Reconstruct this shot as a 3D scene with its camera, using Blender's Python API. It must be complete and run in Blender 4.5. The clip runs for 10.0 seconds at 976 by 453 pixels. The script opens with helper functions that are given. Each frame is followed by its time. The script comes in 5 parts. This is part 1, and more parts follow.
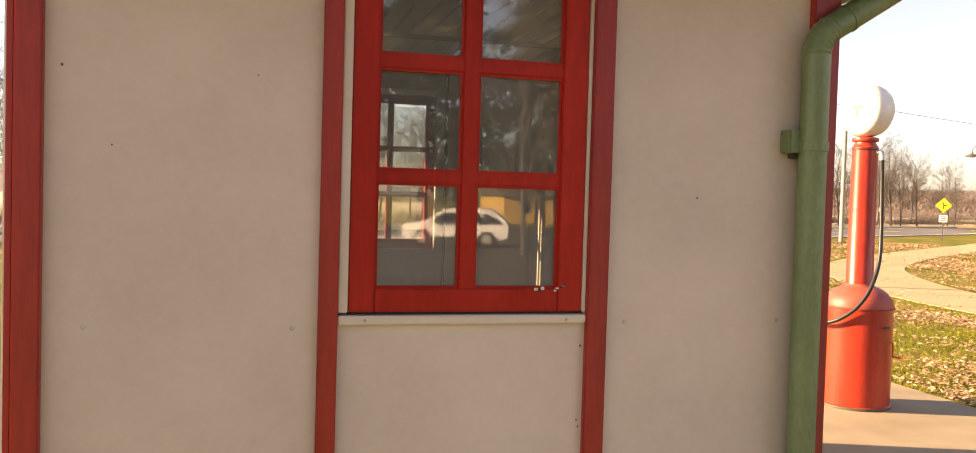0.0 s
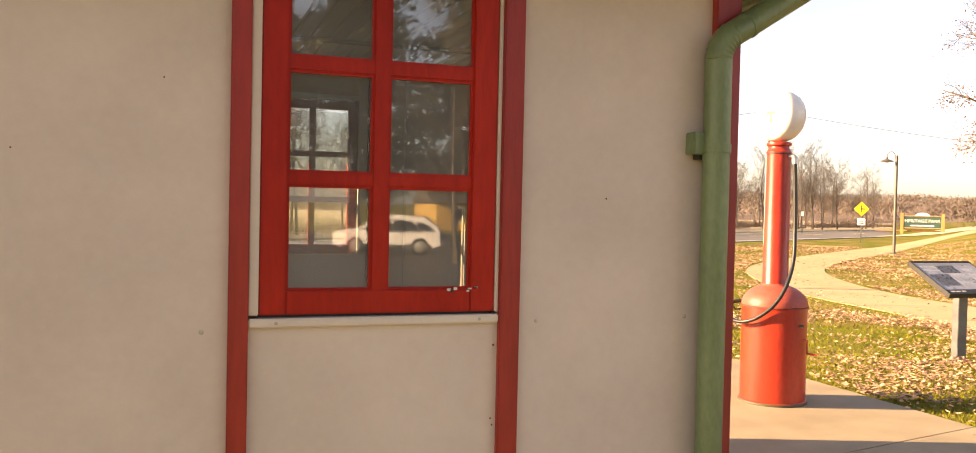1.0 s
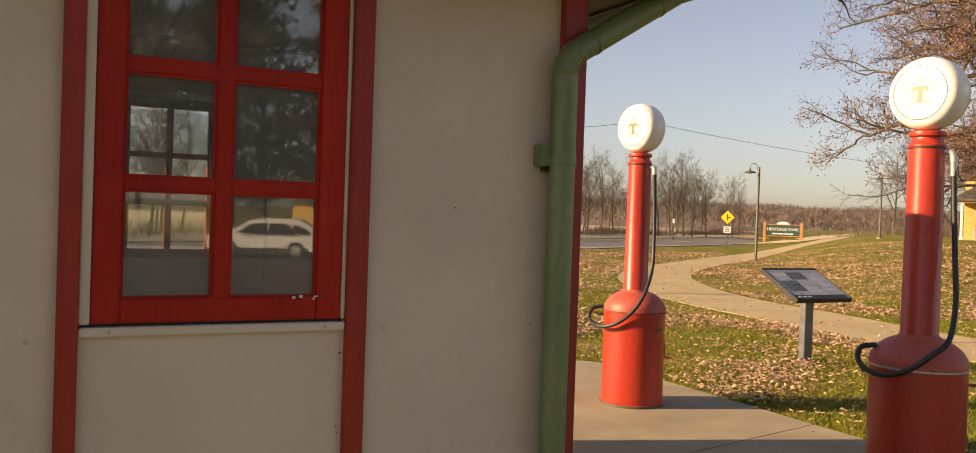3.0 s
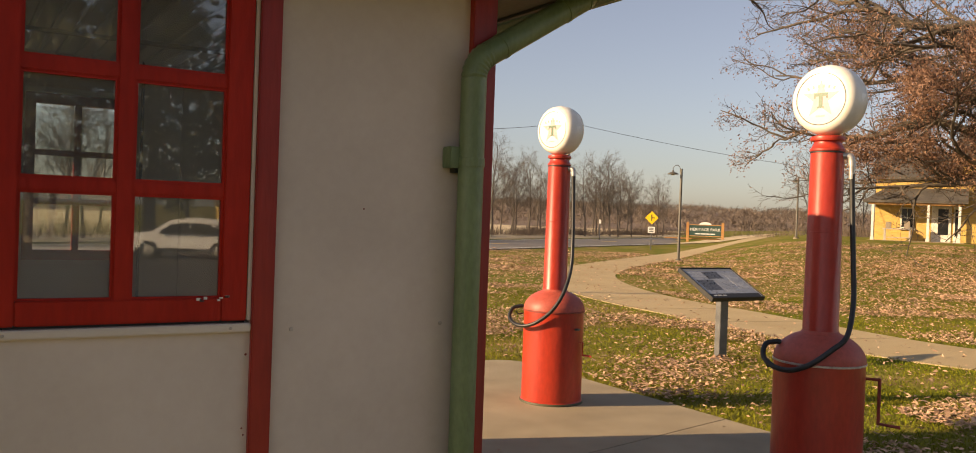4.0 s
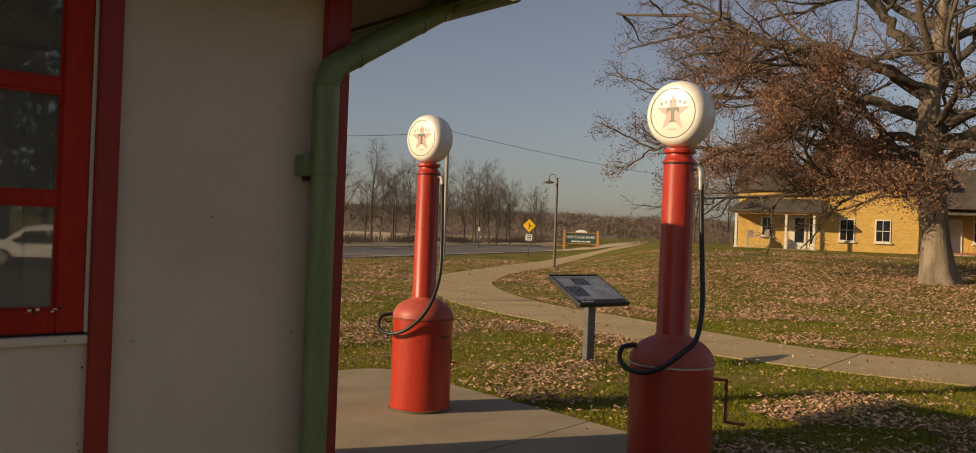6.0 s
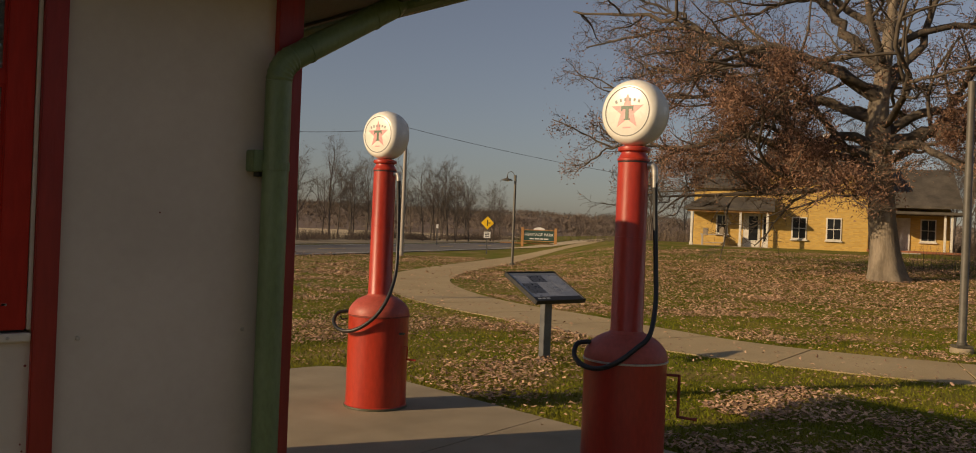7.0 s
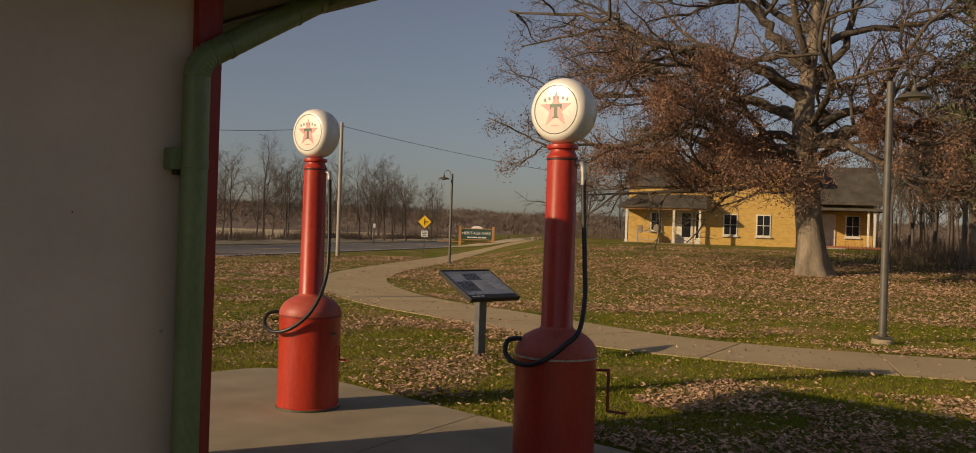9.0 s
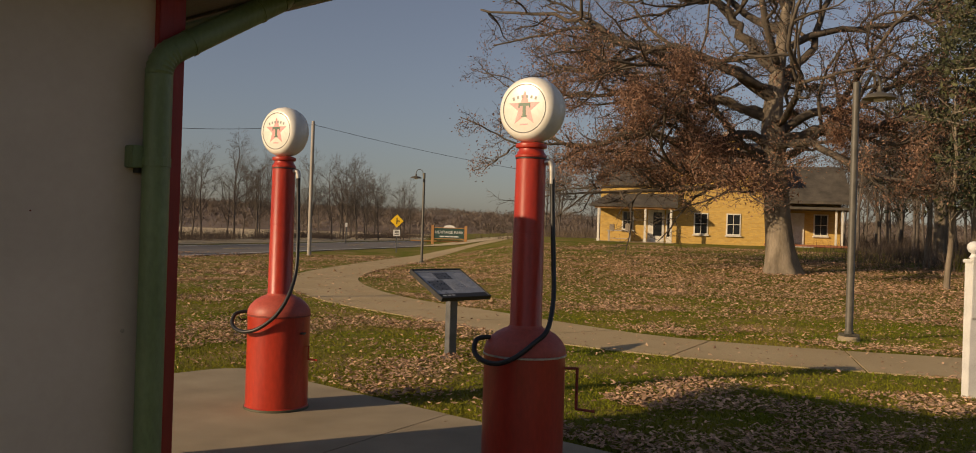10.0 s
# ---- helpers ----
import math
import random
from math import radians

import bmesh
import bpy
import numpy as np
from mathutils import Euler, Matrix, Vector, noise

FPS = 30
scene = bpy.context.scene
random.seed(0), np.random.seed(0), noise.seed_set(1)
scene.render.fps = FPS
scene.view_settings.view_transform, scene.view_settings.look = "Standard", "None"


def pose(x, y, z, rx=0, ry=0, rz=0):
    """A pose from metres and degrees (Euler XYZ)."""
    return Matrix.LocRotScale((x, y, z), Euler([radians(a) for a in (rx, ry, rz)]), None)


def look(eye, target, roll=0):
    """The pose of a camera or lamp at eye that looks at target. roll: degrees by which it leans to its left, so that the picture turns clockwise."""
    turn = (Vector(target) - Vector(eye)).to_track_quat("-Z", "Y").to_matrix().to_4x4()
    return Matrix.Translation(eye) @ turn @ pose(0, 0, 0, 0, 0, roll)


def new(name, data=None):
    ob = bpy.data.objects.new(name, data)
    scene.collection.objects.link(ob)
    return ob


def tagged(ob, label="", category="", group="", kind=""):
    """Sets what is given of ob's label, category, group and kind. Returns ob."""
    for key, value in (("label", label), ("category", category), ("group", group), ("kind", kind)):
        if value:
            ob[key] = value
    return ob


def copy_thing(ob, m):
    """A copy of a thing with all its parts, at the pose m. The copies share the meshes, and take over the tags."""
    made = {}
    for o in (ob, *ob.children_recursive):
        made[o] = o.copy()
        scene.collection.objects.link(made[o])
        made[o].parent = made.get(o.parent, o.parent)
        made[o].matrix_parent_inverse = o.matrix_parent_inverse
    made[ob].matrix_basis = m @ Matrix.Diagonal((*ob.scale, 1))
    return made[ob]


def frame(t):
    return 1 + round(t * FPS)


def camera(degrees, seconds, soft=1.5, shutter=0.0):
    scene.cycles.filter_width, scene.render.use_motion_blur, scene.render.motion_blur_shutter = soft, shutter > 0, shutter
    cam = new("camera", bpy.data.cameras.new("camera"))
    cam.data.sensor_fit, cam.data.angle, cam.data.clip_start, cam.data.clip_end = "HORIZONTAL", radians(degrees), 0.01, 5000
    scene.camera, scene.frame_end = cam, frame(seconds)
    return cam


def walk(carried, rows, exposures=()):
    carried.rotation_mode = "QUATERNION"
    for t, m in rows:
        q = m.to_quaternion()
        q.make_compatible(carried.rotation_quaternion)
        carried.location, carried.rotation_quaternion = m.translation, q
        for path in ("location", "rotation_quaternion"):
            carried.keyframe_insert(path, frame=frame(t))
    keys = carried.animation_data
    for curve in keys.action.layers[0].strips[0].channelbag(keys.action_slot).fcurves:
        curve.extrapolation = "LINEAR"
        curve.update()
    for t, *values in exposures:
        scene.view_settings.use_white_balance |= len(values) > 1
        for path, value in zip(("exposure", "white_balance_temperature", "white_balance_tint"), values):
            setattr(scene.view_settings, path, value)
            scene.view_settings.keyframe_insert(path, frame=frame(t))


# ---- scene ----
cam = camera(58.0, 10.0, soft=0.95)
# seconds, eye in metres, pitch, roll and yaw in degrees
ROWS = [
    (0, -0.556, -0.673, 1.480, -1.93, -1.69, -14.82),
    (0.5, -0.530, -0.702, 1.468, -1.53, -1.38, -17.24),
    (1, -0.503, -0.719, 1.465, -1.35, -1.25, -19.12),
    (1.5, -0.474, -0.727, 1.461, -1.21, -1.08, -21.00),
    (2, -0.456, -0.737, 1.470, -1.17, -1.29, -22.57),
    (2.5, -0.439, -0.760, 1.478, -0.99, -1.73, -24.57),
    (4, -0.379, -0.846, 1.486, -0.67, -2.07, -31.39),
    (4.5, -0.364, -0.890, 1.496, -0.50, -2.09, -33.74),
    (5, -0.357, -0.920, 1.497, -0.21, -2.14, -35.93),
    (5.5, -0.337, -0.926, 1.494, 0.04, -2.14, -37.65),
    (7, -0.313, -0.942, 1.491, 0.04, -2.33, -41.85),
    (7.5, -0.303, -0.951, 1.488, 0.08, -2.31, -43.07),
    (8, -0.296, -0.959, 1.488, 0.08, -2.16, -44.12),
    (8.5, -0.289, -0.965, 1.488, 0.08, -2.02, -45.06),
    (9, -0.282, -0.976, 1.487, 0.11, -1.90, -45.88),
    (9.5, -0.275, -0.986, 1.487, 0.11, -1.87, -46.75),
    (10, -0.265, -0.992, 1.486, 0.11, -1.84, -47.65),
]
EXPOSURES = [  # seconds, stops, kelvin, tint
    (0.0, 1.93, 8400, 28), (0.5, 2.06, 8500, 28), (1.0, 2.04, 8600, 28), (1.5, 1.72, 8350, 27), (2.5, 1.12, 8000, 24), (4.0, 0.78, 7700, 22), (4.5, 0.68, 7600, 22),
    (5.0, 0.4, 7500, 21), (5.5, 0.12, 7450, 20), (7.0, -0.34, 7400, 20), (7.5, -0.40, 7250, 20), (8.5, -0.40, 7200, 20), (10.0, -0.28, 7200, 20)]
walk(cam, [(t, pose(x, y, z, 90 + pitch, roll, yaw)) for t, x, y, z, pitch, roll, yaw in ROWS], EXPOSURES)

# ---- world and sun ----
SUN_FROM = Vector((-0.949, 0.316, 0.348)).normalized()
world = bpy.data.worlds.new("sky")
scene.world = world
world.use_nodes = True
wn = world.node_tree
sky = wn.nodes.new("ShaderNodeTexSky")
sky.sky_type, sky.sun_disc = "NISHITA", False
sky.sun_elevation, sky.sun_rotation = math.asin(SUN_FROM.z), math.atan2(SUN_FROM.x, SUN_FROM.y)
sky.air_density, sky.dust_density, sky.ozone_density = 1.0, 0.9, 3.6
veil = wn.nodes.new("ShaderNodeHueSaturation")  # thin high haze pales the blue
veil.inputs["Saturation"].default_value = 0.74
wn.links.new(sky.outputs[0], veil.inputs["Color"])
wn.links.new(veil.outputs[0], wn.nodes["Background"].inputs[0])
wn.nodes["Background"].inputs[1].default_value = 0.086
sun_data = bpy.data.lights.new("sun", "SUN")
sun_data.energy, sun_data.angle, sun_data.color = 5.0, radians(0.5), (1.0, 0.82, 0.53)
sun = new("sun", sun_data)
sun.matrix_world = look(SUN_FROM * 40, (0, 0, 0))


# ---- materials ----
def surf(name, a, b, scale=6.0, rough=0.6, bump=0.15, fine=70.0, metal=0.0, spread=0.3, c=None, stretch=(1, 1, 1), coat=0.0, spec=0.5, grain=0.28):
    """A surface of two colours mixed by a broad noise, with a fine grain in colour, gloss and relief."""
    m = bpy.data.materials.new(name)
    m.use_nodes = True
    t, n = m.node_tree, m.node_tree.nodes
    p = n["Principled BSDF"]
    co, mp = n.new("ShaderNodeTexCoord"), n.new("ShaderNodeMapping")
    mp.inputs["Scale"].default_value = stretch
    t.links.new(co.outputs["Object"], mp.inputs[0])
    big, small = n.new("ShaderNodeTexNoise"), n.new("ShaderNodeTexNoise")
    for node, s, d in ((big, scale, 5), (small, fine, 3)):
        node.inputs["Scale"].default_value, node.inputs["Detail"].default_value = s, d
        t.links.new(mp.outputs[0], node.inputs["Vector"])
    ramp = n.new("ShaderNodeValToRGB")
    ramp.color_ramp.elements[0].position, ramp.color_ramp.elements[1].position = 0.5 - spread / 2, 0.5 + spread / 2
    ramp.color_ramp.elements[0].color, ramp.color_ramp.elements[1].color = (*a, 1), (*b, 1)
    if c:
        e = ramp.color_ramp.elements.new(0.5 + spread / 2 + 0.08)
        e.color = (*c, 1)
    t.links.new(big.outputs[0], ramp.inputs[0])
    mul = n.new("ShaderNodeMix")
    mul.data_type, mul.blend_type = "RGBA", "OVERLAY"
    mul.inputs[0].default_value = grain
    t.links.new(ramp.outputs[0], mul.inputs[6])
    t.links.new(small.outputs[0], mul.inputs[7])
    t.links.new(mul.outputs[2], p.inputs["Base Color"])
    rr = n.new("ShaderNodeMapRange")
    rr.inputs[3].default_value, rr.inputs[4].default_value = max(rough - 0.12, 0.03), min(rough + 0.12, 1)
    t.links.new(big.outputs[0], rr.inputs[0])
    t.links.new(rr.outputs[0], p.inputs["Roughness"])
    p.inputs["Metallic"].default_value, p.inputs["Coat Weight"].default_value = metal, coat
    p.inputs["Specular IOR Level"].default_value = spec
    bp = n.new("ShaderNodeBump")
    bp.inputs["Strength"].default_value, bp.inputs["Distance"].default_value = bump, 0.02
    t.links.new(small.outputs[0], bp.inputs["Height"])
    t.links.new(bp.outputs[0], p.inputs["Normal"])
    return m


def vary(m, amount=0.35):
    """Lets the pieces of a joined mesh differ in brightness from one another."""
    t, n = m.node_tree, m.node_tree.nodes
    p = n["Principled BSDF"]
    src = p.inputs["Base Color"].links[0].from_socket
    geo, mr, mx = n.new("ShaderNodeNewGeometry"), n.new("ShaderNodeMapRange"), n.new("ShaderNodeVectorMath")
    mr.inputs[3].default_value, mr.inputs[4].default_value = 1 - amount, 1 + amount
    mx.operation = "SCALE"
    t.links.new(geo.outputs["Random Per Island"], mr.inputs[0])
    t.links.new(src, mx.inputs[0])
    t.links.new(mr.outputs[0], mx.inputs["Scale"])
    t.links.new(mx.outputs[0], p.inputs["Base Color"])
    return m


def thin(m, amount=0.4):
    """Lets light through thin leaves."""
    t, n = m.node_tree, m.node_tree.nodes
    p = n["Principled BSDF"]
    tr, mx = n.new("ShaderNodeBsdfTranslucent"), n.new("ShaderNodeMixShader")
    t.links.new(p.inputs["Base Color"].links[0].from_socket, tr.inputs["Color"])
    mx.inputs[0].default_value = amount
    t.links.new(p.outputs[0], mx.inputs[1])
    t.links.new(tr.outputs[0], mx.inputs[2])
    t.links.new(mx.outputs[0], n["Material Output"].inputs[0])
    return m


def glass_of(name, gloss=1.0, tint=(0.93, 0.95, 0.93)):
    m = bpy.data.materials.new(name)
    m.use_nodes = True
    t, n = m.node_tree, m.node_tree.nodes
    n.remove(n["Principled BSDF"])
    tr, gl, mx, fr = n.new("ShaderNodeBsdfTransparent"), n.new("ShaderNodeBsdfGlossy"), n.new("ShaderNodeMixShader"), n.new("ShaderNodeFresnel")
    tr.inputs[0].default_value = (*tint, 1)
    gl.inputs["Roughness"].default_value = 0.018
    gl.inputs[0].default_value = (gloss, gloss, gloss, 1)
    fr.inputs[0].default_value = 2.0
    nz, bp, co = n.new("ShaderNodeTexNoise"), n.new("ShaderNodeBump"), n.new("ShaderNodeTexCoord")
    nz.inputs["Scale"].default_value = 3.0
    bp.inputs["Strength"].default_value, bp.inputs["Distance"].default_value = 0.02, 0.01
    t.links.new(co.outputs["Object"], nz.inputs["Vector"])
    t.links.new(nz.outputs[0], bp.inputs["Height"])
    t.links.new(bp.outputs[0], gl.inputs["Normal"])
    t.links.new(fr.outputs[0], mx.inputs[0])
    t.links.new(tr.outputs[0], mx.inputs[1])
    t.links.new(gl.outputs[0], mx.inputs[2])
    film, dust, dz, dr = n.new("ShaderNodeMixShader"), n.new("ShaderNodeBsdfDiffuse"), n.new("ShaderNodeTexNoise"), n.new("ShaderNodeMapRange")
    dust.inputs[0].default_value = (0.62, 0.58, 0.50, 1)
    dz.inputs["Scale"].default_value, dz.inputs["Detail"].default_value = 4.0, 6
    dr.inputs["To Min"].default_value, dr.inputs["To Max"].default_value = 0.03, 0.13
    t.links.new(co.outputs["Object"], dz.inputs["Vector"])
    t.links.new(dz.outputs[0], dr.inputs["Value"])
    t.links.new(dr.outputs[0], film.inputs[0])
    t.links.new(mx.outputs[0], film.inputs[1])
    t.links.new(dust.outputs[0], film.inputs[2])
    t.links.new(film.outputs[0], n["Material Output"].inputs[0])
    return m


M_WALL = surf("painted_panel", (0.562, 0.467, 0.390), (0.655, 0.546, 0.458), scale=2.6, rough=0.55, bump=0.01, fine=38, spread=0.42, grain=0.07)
M_WHITE = surf("white_trim_paint", (0.60, 0.57, 0.50), (0.72, 0.69, 0.62), scale=5, rough=0.5, bump=0.08, fine=90)
M_RED = surf("red_gloss_paint", (0.33, 0.013, 0.006), (0.43, 0.022, 0.010), scale=4, rough=0.5, spec=0.25, bump=0.07, fine=60, stretch=(1, 1, 0.2))
M_DRED = surf("dark_red_trim_paint", (0.27, 0.018, 0.014), (0.38, 0.030, 0.018), scale=5, rough=0.45, bump=0.10, fine=55, stretch=(1, 1, 0.15))
M_GREEN = surf("green_pipe_paint", (0.115, 0.165, 0.07), (0.17, 0.225, 0.105), scale=6, rough=0.42, bump=0.08, fine=80, stretch=(1, 1, 0.4))
M_PUMP = surf("pump_red_paint", (0.37, 0.026, 0.012), (0.46, 0.040, 0.018), scale=5, rough=0.38, spec=0.5, coat=0.15, bump=0.05, fine=45, stretch=(1, 1, 0.35))
# dome red paled: dust and the sky's reflection put into the colour
M_DOME = surf("sky_paled_red_paint", (0.38, 0.060, 0.038), (0.46, 0.090, 0.060), scale=4, rough=0.5, bump=0.05, fine=45)
M_GLOBE = surf("milk_glass", (0.80, 0.77, 0.68), (0.86, 0.83, 0.74), scale=7, rough=0.25, bump=0.01, fine=30)
M_STAR = surf("faded_pink_enamel", (0.66, 0.30, 0.29), (0.74, 0.38, 0.36), scale=20, rough=0.4, bump=0.01)
M_BADGE = surf("green_enamel", (0.05, 0.12, 0.07), (0.07, 0.15, 0.09), scale=20, rough=0.4, bump=0.01)
M_BLACK = surf("black_paint", (0.018, 0.018, 0.018), (0.03, 0.03, 0.028), scale=20, rough=0.5, bump=0.03)
M_RUBBER = surf("black_rubber", (0.012, 0.012, 0.012), (0.022, 0.022, 0.02), scale=20, rough=0.42, bump=0.05)
M_STEEL = surf("grey_fitting", (0.42, 0.40, 0.36), (0.6, 0.58, 0.53), scale=20, rough=0.35, bump=0.02, metal=0.6)
M_GREYSCREW = surf("painted_screw_head", (0.40, 0.34, 0.28), (0.52, 0.45, 0.38), scale=30, rough=0.5, bump=0.02)
M_RUST = surf("rusted_red_rod", (0.18, 0.03, 0.02), (0.30, 0.05, 0.03), scale=18, rough=0.7, bump=0.2)
M_LAMP = surf("bronze_lamp_paint", (0.075, 0.068, 0.050), (0.11, 0.10, 0.078), scale=6, rough=0.5, bump=0.05)
M_CONC = surf("apron_concrete", (0.26, 0.212, 0.142), (0.385, 0.318, 0.218), scale=2.0, rough=0.85, spec=0.2, bump=0.25, fine=160, spread=0.5, c=(0.25, 0.215, 0.17))
M_WALK = surf("pavement_concrete", (0.40, 0.305, 0.17), (0.48, 0.375, 0.22), scale=0.8, rough=0.85, spec=0.2, bump=0.2, fine=120, spread=0.5)
M_CREAM = surf("cream_window_paint", (0.60, 0.51, 0.42), (0.66, 0.565, 0.47), scale=3, rough=0.5, bump=0.02, fine=60, grain=0.08)
M_LOT = surf("dark_asphalt", (0.035, 0.034, 0.033), (0.06, 0.058, 0.055), scale=0.6, rough=0.85, bump=0.2, fine=40)
M_GREYPRINT = surf("dark_grey_print", (0.25, 0.25, 0.23), (0.31, 0.31, 0.29), scale=20, rough=0.4, bump=0.0)
M_ROAD = surf("worn_asphalt", (0.15, 0.132, 0.112), (0.20, 0.178, 0.152), scale=0.5, rough=0.8, bump=0.2, fine=40)
M_LAWN = surf("leafy_lawn", (0.125, 0.140, 0.012), (0.215, 0.172, 0.045), scale=0.6, rough=0.9, bump=0.9, fine=22, spread=0.20, c=(0.33, 0.215, 0.115), spec=0.1)
M_BLADE = vary(surf("grass_blades", (0.120, 0.155, 0.008), (0.215, 0.190, 0.020), scale=0.7, rough=0.8, spec=0.12, bump=0.0, spread=0.4), 0.5)
M_LEAF = vary(surf("dry_fallen_leaves", (0.32, 0.188, 0.115), (0.60, 0.40, 0.265), scale=1.2, rough=0.75, spec=0.15, bump=0.1, fine=50, spread=0.6), 0.5)
M_OAKLEAF = thin(vary(surf("brown_oak_leaves", (0.20, 0.112, 0.076), (0.40, 0.248, 0.175), scale=0.5, spec=0.12, rough=0.8, bump=0.05, spread=0.6), 0.55))
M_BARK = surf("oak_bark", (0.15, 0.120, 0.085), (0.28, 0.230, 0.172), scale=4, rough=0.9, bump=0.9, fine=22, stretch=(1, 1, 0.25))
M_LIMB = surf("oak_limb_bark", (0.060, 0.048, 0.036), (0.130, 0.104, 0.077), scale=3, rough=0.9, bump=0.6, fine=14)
M_BARE = surf("bare_tree_bark", (0.072, 0.060, 0.050), (0.130, 0.108, 0.092), scale=3, rough=0.9, bump=0.3, fine=12)
M_PINE = vary(surf("conifer_needles", (0.030, 0.040, 0.016), (0.078, 0.078, 0.030), scale=0.6, rough=0.7, bump=0.05), 0.5)
# far woods and twigs: distance haze is mixed into these paler browns
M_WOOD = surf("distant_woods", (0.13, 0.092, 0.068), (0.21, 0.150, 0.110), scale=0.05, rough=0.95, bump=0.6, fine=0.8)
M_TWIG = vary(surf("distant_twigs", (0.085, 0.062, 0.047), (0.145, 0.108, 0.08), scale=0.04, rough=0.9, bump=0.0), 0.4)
M_FARWOOD = vary(surf("haze_paled_woods", (0.118, 0.092, 0.074), (0.190, 0.150, 0.120), scale=0.03, rough=0.9, spec=0.1, bump=0.0), 0.22)
M_FIELD = surf("dry_stubble_field", (0.46, 0.36, 0.21), (0.60, 0.48, 0.30), scale=0.12, rough=0.95, bump=0.3, fine=2)
M_SHINGLE = surf("grey_wood_shingles", (0.060, 0.052, 0.042), (0.11, 0.095, 0.076), scale=1.5, rough=0.85, bump=0.6, fine=9)
# olive darkened so the colour carries the shade under the eaves
M_SOFFIT = surf("olive_soffit_paint", (0.055, 0.055, 0.030), (0.085, 0.082, 0.045), scale=3, rough=0.6, bump=0.1)
M_INSIDE = surf("inside_wall_paint", (0.70, 0.68, 0.60), (0.80, 0.78, 0.70), scale=2, rough=0.7, bump=0.05)
M_FLOOR = surf("inside_concrete_floor", (0.20, 0.19, 0.17), (0.28, 0.26, 0.23), scale=2, rough=0.7, bump=0.1)
M_GLASS = glass_of("window_glass")
M_DARKGLASS = surf("dark_glass", (0.012, 0.014, 0.016), (0.02, 0.022, 0.025), scale=3, rough=0.08, bump=0.0)
M_CAR = surf("white_car_paint", (0.72, 0.72, 0.70), (0.78, 0.78, 0.76), scale=2, rough=0.2, bump=0.0, coat=0.6)
M_YELLOW = surf("sign_yellow", (0.85, 0.52, 0.02), (0.9, 0.58, 0.03), scale=4, rough=0.4, bump=0.0)
M_SIGNW = surf("sign_white", (0.7, 0.7, 0.68), (0.8, 0.8, 0.78), scale=4, rough=0.4, bump=0.0)
M_SIGNG = surf("park_sign_green", (0.02, 0.06, 0.05), (0.03, 0.08, 0.07), scale=4, rough=0.5, bump=0.02)
M_TIMBER = surf("stained_sign_timber", (0.40, 0.20, 0.07), (0.52, 0.28, 0.10), scale=3, rough=0.6, bump=0.2, stretch=(1, 1, 0.2))
M_POLEWOOD = surf("weathered_pole_wood", (0.33, 0.30, 0.26), (0.45, 0.41, 0.36), scale=3, rough=0.85, bump=0.3, stretch=(1, 1, 0.1))
M_PANEL = surf("exhibit_print", (0.24, 0.26, 0.29), (0.32, 0.34, 0.37), scale=9, rough=0.3, bump=0.0)
M_PANELW = surf("exhibit_pale_print", (0.45, 0.46, 0.45), (0.55, 0.55, 0.54), scale=30, rough=0.3, bump=0.0)
M_PANELD = surf("exhibit_dark_photo", (0.04, 0.045, 0.05), (0.11, 0.115, 0.12), scale=35, rough=0.3, bump=0.0, spread=0.2)
M_POSTGREY = surf("grey_steel_post", (0.105, 0.108, 0.11), (0.15, 0.154, 0.157), scale=6, rough=0.45, bump=0.03, metal=0.3)
M_WPOST = surf("chalky_white_post", (0.62, 0.62, 0.60), (0.74, 0.74, 0.71), scale=5, rough=0.6, bump=0.1)
M_DECK = surf("red_brown_deck", (0.28, 0.10, 0.05), (0.36, 0.14, 0.07), scale=3, rough=0.7, bump=0.1)


def brick_of(name, a, b, mortar):
    m = surf(name, a, b)
    t, n = m.node_tree, m.node_tree.nodes
    p = n["Principled BSDF"]
    br, co = n.new("ShaderNodeTexBrick"), n.new("ShaderNodeTexCoord")
    mp = n.new("ShaderNodeMapping")
    mp.inputs["Rotation"].default_value = (radians(90), 0, 0)
    t.links.new(co.outputs["Object"], mp.inputs[0])
    t.links.new(mp.outputs[0], br.inputs["Vector"])
    br.inputs["Scale"].default_value = 1.0
    br.inputs["Brick Width"].default_value, br.inputs["Row Height"].default_value, br.inputs["Mortar Size"].default_value = 0.22, 0.075, 0.008
    br.inputs["Color1"].default_value, br.inputs["Color2"].default_value, br.inputs["Mortar"].default_value = (*a, 1), (*b, 1), (*mortar, 1)
    t.links.new(br.outputs["Color"], p.inputs["Base Color"])
    return m


M_BRICK = brick_of("yellow_brick", (0.50, 0.30, 0.065), (0.62, 0.40, 0.10), (0.48, 0.34, 0.14))


# ---- building helpers ----
def part(name, bm, material, parent=None, label="", smooth=False):
    """Links a bmesh as one mesh object under a thing or a part."""
    bmesh.ops.recalc_face_normals(bm, faces=bm.faces)
    me = bpy.data.meshes.new(name)
    bm.to_mesh(me)
    bm.free()
    me.materials.append(material)
    if smooth:
        for f in me.polygons:
            f.use_smooth = True
        me.set_sharp_from_angle(angle=radians(40))
    ob = new(name, me)
    if parent:
        ob.parent = parent
    if label:
        tagged(ob, label)
    return ob


